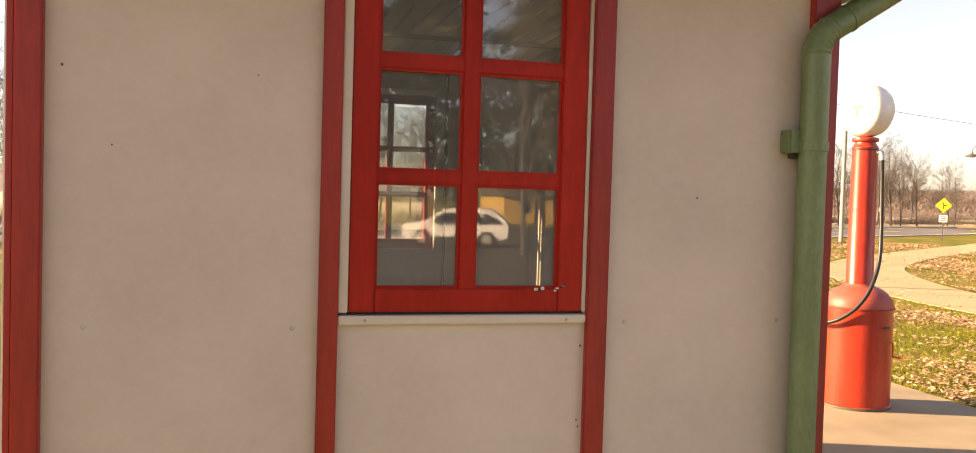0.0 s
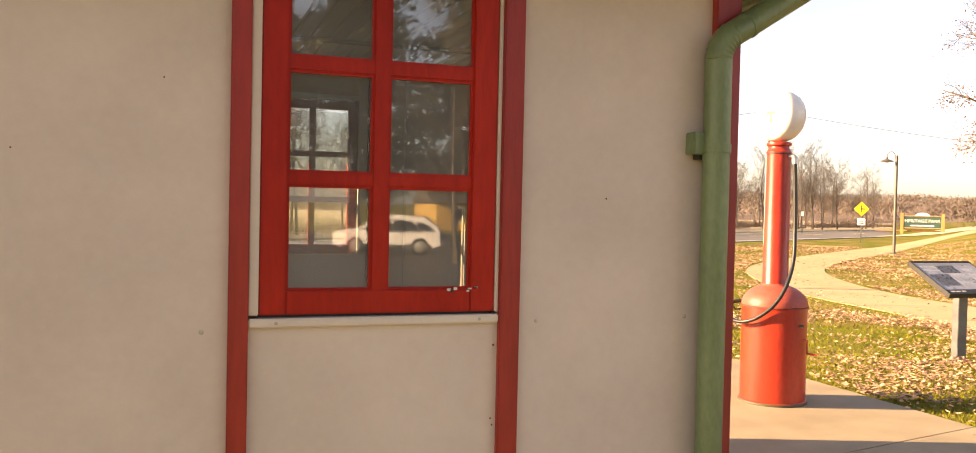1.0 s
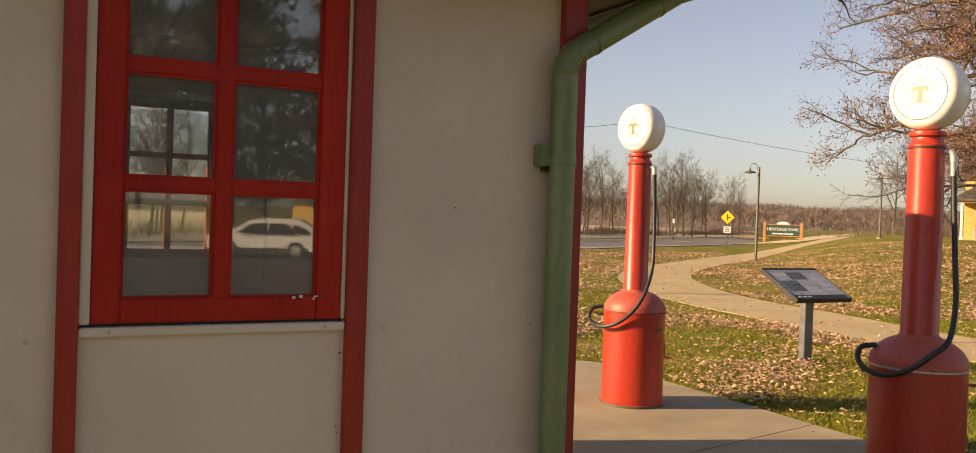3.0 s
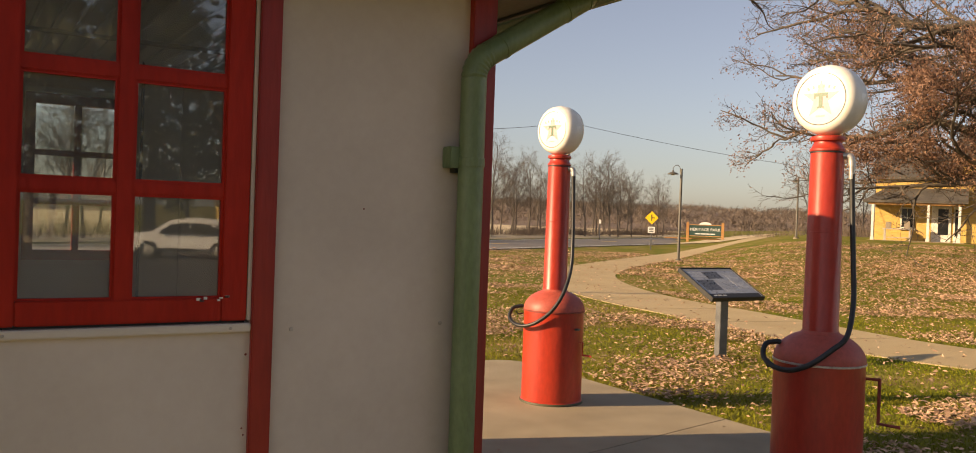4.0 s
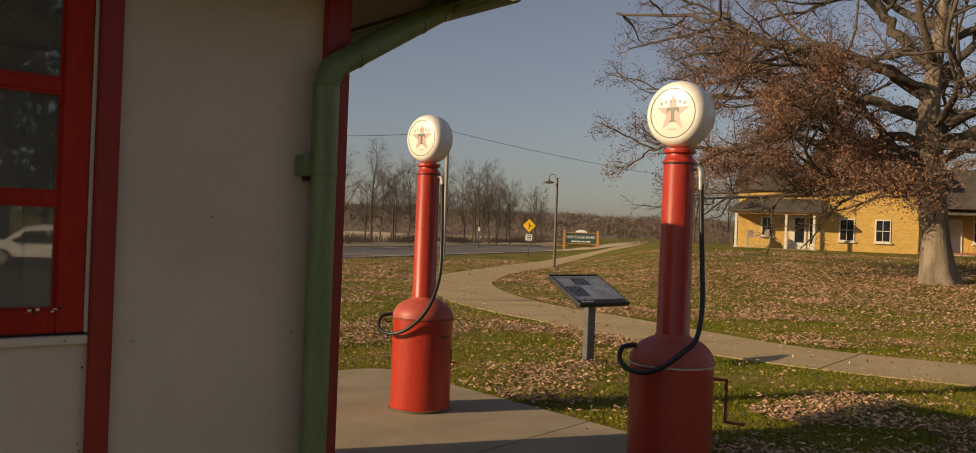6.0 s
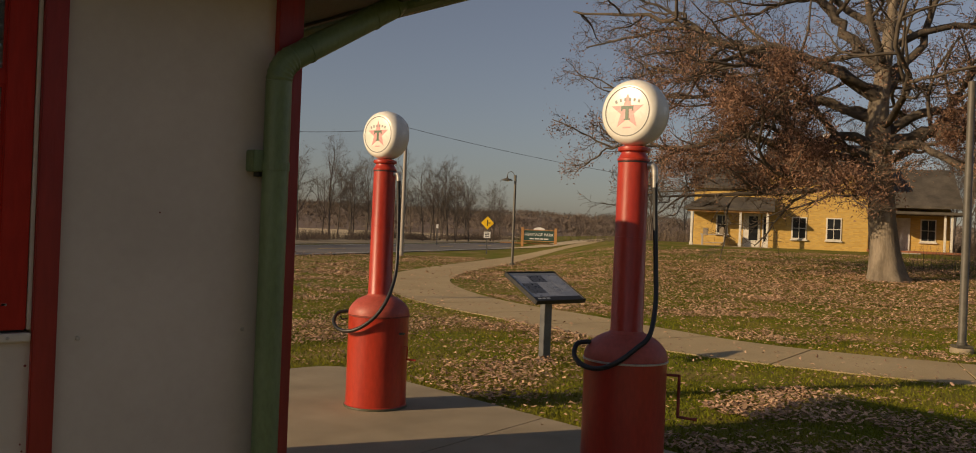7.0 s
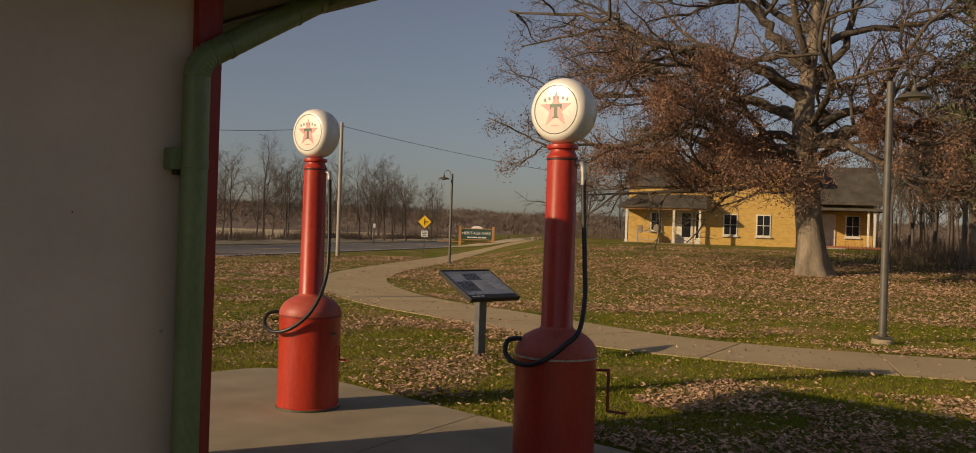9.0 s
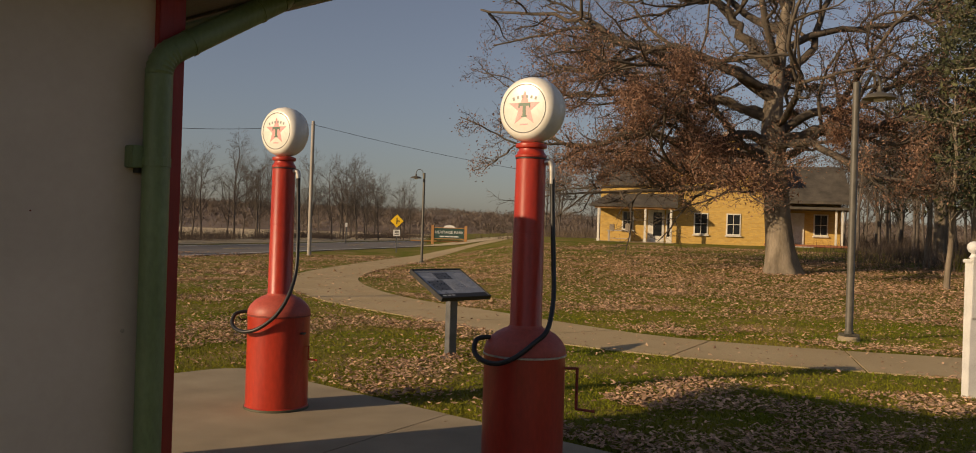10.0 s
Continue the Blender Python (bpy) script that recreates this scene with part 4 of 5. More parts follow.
wall_h = part("wall", box(0, 4.4, 0, 7, -0.3, 3.62), M_BRICK, house)
bm = box(4.4, 9.95, -0.02, 8, -0.5, 4.75)
lo = [bm.verts.new(v) for v in ((9.95, -0.02, 4.75), (9.95, 8, 4.75), (9.95, 4, 6.5))]
hi = [bm.verts.new(v) for v in ((4.4, -0.02, 4.75), (4.4, 8, 4.75), (4.4, 4, 6.5))]
bm.faces.new(lo)
bm.faces.new(hi[::-1])
for i in range(3):
    j = (i + 1) % 3
    bm.faces.new((lo[i], lo[j], hi[j], hi[i]))
wall_m = part("wall", bm, M_BRICK, house)
wall_w = part("wall", box(9.95, 14.6, 2.2, 7, -0.3, 3.0), M_BRICK, house)
gable(0, 4.4, 0, 7, 3.62, 5.1, "roof", "u")
roof_m = gable(4.4, 9.95, 0, 8, 4.75, 6.5, "roof", "u")
gable(9.95, 14.6, 0.4, 7, 2.75, 5.0, "roof", "u")
part("eave_board", box(4.1, 10.25, -0.36, -0.32, 4.60, 4.74), M_TIMBER, roof_m, "brown eave board")
part("rake_board", tube([(10.28, -0.34, 4.62), (10.28, 0.3, 4.86), (10.28, 4.0, 6.62)], 0.12, 4), M_WHITE, roof_m, "white rake board")
chim = part("chimney", box(7.5, 8.45, 2.6, 3.4, 5.4, 7.0, 0.01), M_BRICK, roof_m, "yellow brick chimney")
part("chimney_cap", box(7.42, 8.53, 2.52, 3.48, 7.0, 7.2, 0.01), M_WHITE, chim)
# left porch
bm = bmesh.new()
vs = [bm.verts.new(v) for v in ((-0.45, -2.0, 2.28), (4.75, -2.0, 2.28), (4.75, -0.02, 3.05), (0.55, -0.02, 3.05), (-0.45, -2.0, 2.16), (4.75, -2.0, 2.16), (4.75, -0.02, 2.16), (-0.45, -0.02, 2.16))]
for f in ((0, 1, 2, 3), (0, 4, 5, 1), (1, 5, 6, 2), (2, 6, 7, 3), (3, 7, 4, 0), (4, 7, 6, 5)):
    bm.faces.new([vs[i] for i in f])
porch = part("porch_roof", bm, M_SHINGLE, house, "grey shingled porch roof")
part("porch_beam", box(-0.2, 4.6, -1.85, -1.72, 2.05, 2.16, 0.01), M_TIMBER, porch)
part("porch_floor", box(-0.2, 4.6, -1.9, -0.02, -0.3, 0.05), M_CONC, house, "concrete porch floor")
for u in (0.05, 2.85):
    post = part("porch_post", box(u - 0.07, u + 0.07, -1.85, -1.71, 0.05, 2.05, 0.015), M_WHITE, porch)
    part("post_base", box(u - 0.1, u + 0.1, -1.88, -1.68, 0.05, 0.22, 0.01), M_WHITE, post)
part("corner_post", box(4.3, 4.44, -1.85, -1.71, 0.05, 2.05, 0.015), M_WHITE, porch)


def house_window(u, v, z0, z1, w):
    win = part("window", box(u, u + w, v - 0.05, v + 0.02, z0, z1, 0.01), M_WHITE, house, "white framed sash window")
    for k in (0, 1):
        for q in (0, 1):
            a, b = u + 0.08 + k * (w - 0.13) / 2, u + 0.05 + (k + 1) * (w - 0.1) / 2
            c, d = z0 + 0.08 + q * (z1 - z0 - 0.13) / 2, z0 + 0.05 + (q + 1) * (z1 - z0 - 0.1) / 2
            part("pane", box(a, b - 0.02, v - 0.056, v - 0.046, c, d - 0.02), M_DARKGLASS, win)
    part("window_sill", box(u - 0.06, u + w + 0.06, v - 0.14, v - 0.05, z0 - 0.08, z0, 0.01), M_WHITE, win)
    return win


house_window(5.72, -0.02, 0.62, 1.95, 0.86)
house_window(7.65, -0.02, 0.62, 1.95, 0.86)
house_window(1.35, 0.0, 0.75, 1.95, 0.72)
# glazed porch door with side light
door = part("door", box(2.95, 3.95, -0.06, 0.0, 0.05, 2.05, 0.01), M_WHITE, house, "white glazed porch door")
part("door_pane", box(3.28, 3.80, -0.07, -0.06, 0.45, 1.9), M_DARKGLASS, door)
part("side_light", box(4.05, 4.38, -0.06, 0.0, 0.05, 2.05, 0.01), M_WHITE, house)
part("side_pane", box(4.13, 4.30, -0.07, -0.06, 0.4, 1.9), M_DARKGLASS, door)
# right wing with deck, door, window and posts
part("deck", box(9.9, 15.0, -0.3, 2.2, 0.08, 0.20, 0.01), M_DECK, house, "red-brown timber deck")
part("deck_step", box(11.6, 12.7, -0.65, -0.31, -0.05, 0.10, 0.01), M_POLEWOOD, house)
for u in (10.0, 11.3, 13.0, 14.8):
    part("deck_pier", box(u, u + 0.16, -0.24, -0.08, -0.3, 0.08), M_DECK, house)
part("wing_porch_roof", box(9.95, 15.1, -0.5, 2.3, 2.30, 2.46, 0.02), M_SHINGLE, house)
part("wing_door", box(11.6, 12.45, 2.12, 2.2, 0.20, 2.15, 0.01), M_WHITE, house, "plain white door")
house_window(13.0, 2.2, 0.75, 2.1, 0.86)
for u in (13.95, 14.3):
    part("wing_post", box(u - 0.06, u + 0.06, -0.24, -0.12, 0.20, 2.3, 0.015), M_WHITE, house)

bench = thing("garden_table", house.matrix_world @ pose(1.3, -1.25, 0.05), "grey wooden table with boxes on the porch", "table")
part("tabletop", box(-0.75, 0.75, -0.3, 0.3, 0.62, 0.68, 0.01), M_POLEWOOD, bench)
part("shelf", box(-0.6, 0.6, -0.28, 0.28, 0.15, 0.19, 0.01), M_POLEWOOD, bench)
for u in (-0.68, 0.6):
    for v in (-0.26, 0.18):
        part("leg", box(u, u + 0.08, v, v + 0.08, 0, 0.62, 0.005), M_POLEWOOD, bench)
for u, h in ((-0.6, 0.35), (0.35, 0.42)):
    c = thing("crate", house.matrix_world @ pose(1.3 + u, -1.25, 0.731), "dark brown wooden crate on the porch table", "crate", "crates on the table")
    part("crate_body", box(0, 0.28, -0.15, 0.15, 0, h, 0.01), M_BARK, c)
    part("crate_slat", box(-0.01, 0.29, -0.16, -0.15, h * 0.4, h * 0.6), M_BARK, c)


# ---- trees ----
class Wood:
    """Collects tapered limbs and leaves as plain lists."""

    def __init__(self):
        self.v, self.f, self.lv, self.lf = [], [], [], []

    def limb(self, pts, r0, r1, n):
        base, k = len(self.v), len(pts)
        side = None
        for i, p in enumerate(pts):
            d = pts[min(i + 1, k - 1)] - pts[max(i - 1, 0)]
            d.normalize()
            if side is None:
                side = d.orthogonal().normalized()
            side = (side - d * side.dot(d))
            side.normalize()
            up = d.cross(side)
            r = r0 + (r1 - r0) * i / (k - 1)
            for j in range(n):
                a = 2 * math.pi * j / n
                self.v.append(p + side * (r * math.cos(a)) + up * (r * math.sin(a)))
        for i in range(k - 1):
            for j in range(n):
                a, b = base + i * n + j, base + i * n + (j + 1) % n
                self.f.append((a, b, b + n, a + n))

    def leaf(self, p, s, rg):
        a = Vector((rg.gauss(0, 1), rg.gauss(0, 1), rg.gauss(0, 0.7))).normalized()
        b = a.orthogonal().normalized()
        b.rotate(Matrix.Rotation(rg.random() * 6.28, 3, a))
        c = a.cross(b)
        i = len(self.lv)
        self.lv += [p - b * s, p + c * s * 0.42 - b * s * 0.1, p + b * s + a * s * 0.25, p - c * s * 0.42 - b * s * 0.05]
        self.lf += [(i, i + 1, i + 2, i + 3)]


def wander(p, d, length, steps, rg, bend, lift):
    pts, q = [p.copy()], p.copy()
    d = d.normalized()
    for _ in range(steps):
        d = (d + Vector((rg.gauss(0, bend), rg.gauss(0, bend), rg.gauss(0, bend) + lift))).normalized()
        q = q + d * (length / steps)
        pts.append(q.copy())
    return pts


def fork(w, pts, r, level, rg, spec):
    """Grows side branches off a limb, level by level."""
    if level >= len(spec):
        return
    count, frac, n, steps, bend, lift, leaves = spec[level]
    for k in range(count):
        u = 0.22 + 0.78 * (k + rg.random()) / count
        i = min(int(u * (len(pts) - 1)), len(pts) - 2)
        p = pts[i].lerp(pts[i + 1], u * (len(pts) - 1) - i)
        d = (pts[i + 1] - pts[i]).normalized()
        span = sum((b - a).length for a, b in zip(pts, pts[1:]))
        out = d.orthogonal().normalized()
        out.rotate(Matrix.Rotation(rg.random() * 6.28, 3, d))
        ang = radians(rg.uniform(28, 62))
        nd = d * math.cos(ang) + out * math.sin(ang)
        nd.z = max(nd.z, -0.18)
        ln = span * frac * rg.uniform(0.65, 1.2) * (1.15 - 0.55 * u)
        rr = r * (1 - 0.62 * u) * rg.uniform(0.42, 0.6)
        q = wander(p, nd, ln, steps, rg, bend, lift)
        w.limb(q, max(rr, 0.006), max(rr * 0.35, 0.004), n)
        fork(w, q, rr, level + 1, rg, spec)
        if leaves:
            leaves(w, q, rg)


def make_tree(name, w, at, label, category, bark, foliage=None, group="", crown="crown", limb_name="trunk"):
    t = thing(name, at, label, category, group)
    raw(limb_name, [tuple(v) for v in w.v], w.f, bark, t, True)
    if w.lv:
        raw(crown, [tuple(v) for v in w.lv], w.lf, foliage, t)
    return t


# the great oak: local x to the right as seen from the station, y away, z up
rg = random.Random(11)
trunk = [Vector(p) for p in ((0, 0, -0.3), (0, 0, 0.0), (-0.04, 0.02, 0.35), (-0.10, 0.05, 1.0), (-0.22, 0.05, 2.2), (-0.34, 0.0, 3.4), (-0.42, 0, 4.6), (-0.45, 0.05, 5.6), (-0.3, 0.1, 7.2), (-0.1, 0.1, 9.4))]
BOLE_R = (0.72, 0.64, 0.53, 0.455, 0.425, 0.41, 0.40, 0.33, 0.23, 0.12)
bole = Wood()
rings, n = spline(trunk, 5), 26
for i, p in enumerate(rings):
    k = min(i // 5, len(BOLE_R) - 2)
    r = BOLE_R[k] + (BOLE_R[k + 1] - BOLE_R[k]) * (i / 5 - k)
    foot = 1 - ease(-0.2, 1.3, p.z)
    for j in range(n):
        a = 2 * math.pi * j / n
        rough = 1 + 0.07 * noise.noise(Vector((3 * math.cos(a), 3 * math.sin(a), 0.5 * p.z))) + 0.05 * noise.noise(Vector((7 * math.cos(a), 7 * math.sin(a), 1.3 * p.z)))
        q = r * rough + 0.13 * foot * (0.4 + 0.5 * math.sin(5 * a + 0.7) + 0.4 * math.sin(3 * a + 2.0))
        bole.v.append(p + Vector((q * math.cos(a), q * math.sin(a), 0)))
for i in range(len(rings) - 1):
    for j in range(n):
        a, b = i * n + j, i * n + (j + 1) % n
        bole.f.append((a, b, b + n, a + n))
leaf_rg = random.Random(77)


def oak_leaves(w, q, _):
    rgl = leaf_rg
    for p in q[1:]:
        dense = 0.52 * math.exp(-((p.z - 4.3) / 2.2) ** 2) * (0.12 + 0.88 * ease(-10.5, -3.5, p.x)) * max(0.0, 0.34 + 1.9 * noise.noise(p * 0.7)) + 0.022
        if p.x > 2.5:
            dense *= 0.55 if p.z < 4.2 else 0.9
        if p.y < 0 and abs(p.x + 0.2) < 1.5 + 0.3 * noise.noise(p) and p.z > 3.6:
            dense *= 0.22
        if p.z < 3.1 and p.x < -3.6:
            dense *= 0.15
        dense *= 0.06 + 0.94 * ease(1.9, 3.2, p.z)
        for _ in range(14):
            if rgl.random() < dense:
                w.leaf(p + Vector((rgl.gauss(0, 0.2), rgl.gauss(0, 0.2), rgl.gauss(0, 0.16))), rgl.uniform(0.030, 0.060), rgl)


def gnarl(pts, rgl, amount):
    """A sinuous line through a few turning points."""
    line = spline(pts, 4)
    return [p + Vector((rgl.gauss(0, amount), rgl.gauss(0, amount), rgl.gauss(0, amount))) * min(k, 3) / 3 for k, p in enumerate(line)]


OAK_SPEC = [(12, 0.36, 6, 8, 0.22, 0.01, None), (8, 0.42, 4, 6, 0.24, 0.0, oak_leaves), (8, 0.55, 3, 4, 0.26, 0.0, oak_leaves)]
OAK_GREAT = [  # turning points of the great limbs and their radius
    (((-0.4, 0, 5.9), (-1.7, -0.6, 6.8), (-2.9, -1.0, 7.2), (-4.8, -1.3, 7.5), (-6.3, -1.5, 8.2), (-8.0, -1.2, 8.8), (-11.0, -0.6, 9.3)), 0.27),
    (((-0.4, 0, 6.9), (-1.6, 0.4, 8.3), (-2.2, 0.6, 9.3), (-4.2, 0.9, 9.9), (-6.5, 1.0, 10.9), (-9.5, 0.5, 11.4)), 0.24),
    (((-0.35, 0, 4.4), (0.8, -0.6, 4.75), (2.0, -1.1, 4.6), (3.4, -1.3, 5.0), (5.5, -1.7, 4.8), (7.6, -1.6, 5.4)), 0.25),
    (((-0.35, 0, 4.7), (0.9, 0.6, 5.5), (2.2, 0.7, 5.6), (3.8, 1.3, 6.8), (5.6, 1.4, 7.2), (7.5, 1.9, 8.6)), 0.21),
    (((-0.4, 0, 4.3), (-1.5, -0.9, 4.6), (-2.9, -1.4, 4.2), (-4.5, -1.6, 4.6), (-6.2, -2.2, 4.1), (-7.8, -2.0, 4.3), (-9.3, -2.1, 4.0)), 0.21),
    (((-0.4, 0, 5.3), (-1.9, 0.3, 5.9), (-3.6, 0.2, 5.7), (-5.4, 0.7, 6.3), (-7.6, 0.6, 6.2), (-10.2, 1.0, 6.8)), 0.20)]
OAK_LIMBS = [  # height on the trunk, heading in degrees from local x, length, rise, radius
    (5.2, 200, 10.0, 0.14, 0.19), (3.7, 178, 8.5, -0.10, 0.16), (3.6, 225, 8.0, -0.12, 0.15), (3.8, 150, 8.0, -0.06, 0.15), (3.7, 265, 6.5, -0.10, 0.14), (3.9, 205, 9.5, -0.02, 0.17), (3.9, 240, 8.5, 0.02, 0.17), (3.9, -25, 8.0, 0.10, 0.17), (6.0, 95, 8.5, 0.5, 0.19),
    (6.6, 20, 8.5, 0.45, 0.18), (7.6, 345, 8.0, 0.6, 0.16), (8.2, 170, 8.5, 0.6, 0.17), (8.8, 40, 6.5, 0.9, 0.15), (4.5, 280, 9.0, 0.12, 0.18), (9.1, 230, 6.5, 0.9, 0.14),
    (7.0, 270, 8.5, 0.4, 0.17), (6.2, 215, 10.0, 0.25, 0.17), (5.0, 320, 9.0, 0.22, 0.16), (4.1, 160, 10.0, 0.06, 0.16)]
boughs = []
for pts, r in OAK_GREAT:
    limb = Wood()
    q = gnarl([Vector(p) for p in pts], rg, 0.07)
    h = len(q) // 2
    r *= 0.84
    limb.limb(q[:h + 1], r, r * 0.62, 10)
    limb.limb(q[h:], r * 0.62, r * 0.14, 8)
    fork(limb, q, r, 0, rg, OAK_SPEC)
    boughs.append(limb)
for z, head, ln, rise, r in OAK_LIMBS:
    limb = Wood()
    i = max(j for j in range(len(trunk)) if trunk[j].z <= z)
    p = trunk[i].lerp(trunk[min(i + 1, len(trunk) - 1)], 0.5)
    p.z = z
    d = Vector((math.cos(radians(head)), math.sin(radians(head)), rise))
    q = wander(p, d, ln, 15, rg, 0.22, 0.010)
    r *= 0.85
    for k, p in enumerate(q):
        p.z = max(p.z, (3.05 if rise < 0 else 3.4) - 0.04 * k)
    limb.limb(q[:8], r, r * 0.60, 9)
    limb.limb(q[7:], r * 0.60, r * 0.12, 7)
    fork(limb, q, r, 0, rg, OAK_SPEC)
    boughs.append(limb)
OAK_AT = (28.6, 11.75)
oak_thing = thing("oak_tree", pose(*OAK_AT, ground_z(*OAK_AT), 0, 0, -66), "massive old oak with brown autumn leaves on the lawn", "tree")
raw("trunk", [tuple(v) for v in bole.v], bole.f, M_BARK, oak_thing, True)
crown_v, crown_f = [], []
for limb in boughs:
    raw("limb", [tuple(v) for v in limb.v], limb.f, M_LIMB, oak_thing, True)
    k = len(crown_v)
    crown_v += [tuple(v) for v in limb.lv]
    crown_f += [tuple(i + k for i in f) for f in limb.lf]
tagged(raw("crown", crown_v, crown_f, M_OAKLEAF, oak_thing), "brown oak leaves still on the twigs")


def bare_tree(seed, height, spec, spread=0.06):
    rgb = random.Random(seed)
    w = Wood()
    tr = wander(Vector((0, 0, -0.2)), Vector((rgb.gauss(0, spread), rgb.gauss(0, spread), 1)), height, 10, rgb, 0.05, 0.05)
    w.limb(tr[:6], height * 0.014, height * 0.008, 7)
    w.limb(tr[5:], height * 0.008, height * 0.002, 5)
    fork(w, tr, height * 0.013, 0, rgb, spec)
    return w


BARE_SPEC = [(17, 0.46, 4, 6, 0.12, 0.08, None), (9, 0.5, 3, 4, 0.17, 0.05, None), (6, 0.6, 3, 2, 0.22, 0.02, None)]
protos = []
for k in range(5):
    w = bare_tree(40 + k, 7.0 + 0.45 * k, BARE_SPEC)
    protos.append(w)
rg = random.Random(5)
kinds = []
row = []
for k in range(120):
    s = -66 + k * 1.1 + rg.uniform(-0.9, 0.9)
    off = 8.0 + rg.uniform(-1.0, 14.0)
    row.append((ROAD_AT + ROAD_DIR * s + ROAD_SIDE * off, rg))
for k, (p, _) in enumerate(row):
    m = pose(p.x, p.y, ground_z(p.x, p.y), 0, 0, rg.uniform(0, 360))
    if k < 5:
        kinds.append(make_tree("bare_tree", protos[k], m, "leafless grey-brown roadside tree", "tree", M_BARE, group="bare trees along the road"))
    else:
        t = copy_thing(kinds[k % 5], m)
        t.scale = [rg.uniform(0.66, 0.95)] * 3
# bare trees round and behind the house and at the wood's edge
rg = random.Random(17)
for k in range(95):
    while True:
        x, y = rg.uniform(42, 92), rg.uniform(-2, 60)
        s = x * 0.866 + y * 0.5
        if (s > 70 or y < 0.40 * x - 3.0) and y < (0.85 if k % 2 else 0.42) * x - 4:
            break
    t = copy_thing(kinds[k % 5], pose(x, y, ground_z(x, y), 0, 0, rg.uniform(0, 360)))
    t.scale = [rg.uniform(0.8, 1.25)] * 3
    tagged(t, "leafless grey-brown tree at the wood's edge", group="bare trees round the house")


def conifer(seed, height, radius):
    rgc = random.Random(seed)
    w = Wood()
    tr = [Vector((rgc.gauss(0, 0.03) * z, rgc.gauss(0, 0.03) * z, z)) for z in np.linspace(-0.2, height, 9)]
    w.limb(tr, height * 0.02, 0.03, 8)
    for k in range(80):
        u = 0.20 + 0.78 * k / 80
        z = u * height
        ln = radius * (1.10 - u ** 2.2) * rgc.uniform(0.5, 1.1)
        a = rgc.random() * 6.28
        q = wander(Vector((0, 0, z)), Vector((math.cos(a), math.sin(a), -0.05)), ln, 5, rgc, 0.12, -0.01)
        w.limb(q, 0.05 * (1.2 - u), 0.01, 4)
        for i in range(1, 6):
            for _ in range(26 if radius < 4 else 40):
                w.leaf(q[i] + Vector((rgc.gauss(0, 0.10 * radius), rgc.gauss(0, 0.10 * radius), rgc.gauss(0, 0.05 * radius))), rgc.uniform(0.07, 0.16) * (0.75 if radius < 4 else 1.8), rgc)
    return w


pine = None
for x, y, h, r, sd in ((26.6, 4.9, 13.0, 2.3, 21), (36.5, 7.6, 14.0, 2.7, 3), (41.0, 10.2, 15.0, 2.4, 7), (46.0, 6.4, 13.0, 3.4, 8)):
    make_tree("pine_tree", conifer(sd, h, r), pose(x, y, ground_z(x, y)), "tall dark green pine at the edge of the wood", "tree", M_BARK, M_PINE, "pines at the wood's edge")
# two slim sunlit trunks before the pines
for x, y, h, sd in ((27.6, 6.35, 7.0, 61), (36.0, 9.3, 8.5, 62)):
    make_tree("young_tree", bare_tree(sd, h, [(9, 0.3, 4, 5, 0.12, 0.06, None), (5, 0.4, 3, 3, 0.15, 0.02, None)], 0.04), pose(x, y, ground_z(x, y)), "slim pale-barked young tree without leaves", "tree", M_BARK, group="slim trees by the pines")

# undergrowth, hedge and far wooded ridge
rg = random.Random(21)


def fuzz(name, spots, material, label, category, blades, sx, sz):
    v, f = [], []
    for x, y, z, s in spots:
        for _ in range(blades):
            a, b = rg.random() * 6.28, rg.gauss(0, 1)
            px, py = x + rg.gauss(0, sx * s), y + rg.gauss(0, sx * s)
            h = sz * s * rg.uniform(0.45, 1.1)
            w = 0.011 * s * sz ** 0.5
            lx, ly = rg.gauss(0, 0.28 * h), rg.gauss(0, 0.28 * h)
            i = len(v)
            v += [(px - w * math.cos(a), py - w * math.sin(a), z), (px + w * math.cos(a), py + w * math.sin(a), z), (px + lx, py + ly, z + h)]
            f.append((i, i + 1, i + 2))
    return tagged(raw(name, v, f, material), label, category, kind="stuff")


spots = []
for k in range(260):
    s = rg.uniform(-90, 70)
    p = ROAD_AT + ROAD_DIR * s + ROAD_SIDE * rg.uniform(7.0, 13.0)
    spots.append((p.x, p.y, 0, rg.uniform(0.5, 1.1)))
fuzz("brush", spots, M_TWIG, "low grey-brown brush along the roadside trees", "brush", 130, 0.8, 1.0)
spots = []
for k in range(300):
    x, y = rg.uniform(36, 75), rg.uniform(0, 48)
    if x * 0.866 + y * 0.5 > 66 or y < 0.40 * x - 4.0:
        spots.append((x, y, ground_z(x, y), rg.uniform(0.6, 1.5)))
fuzz("undergrowth", spots, M_TWIG, "tangled brown undergrowth at the wood's edge", "undergrowth", 170, 1.3, 0.8)
spots = []
for k in range(120):
    x, y = rg.uniform(35, 44), 0
    y = 0.24 * x - rg.uniform(0.5, 4.5)
    spots.append((x, y, ground_z(x, y), rg.uniform(0.4, 1.0)))
fuzz("weeds", spots, M_BLADE, "rank green weeds by the wood", "weeds", 60, 0.4, 0.7)

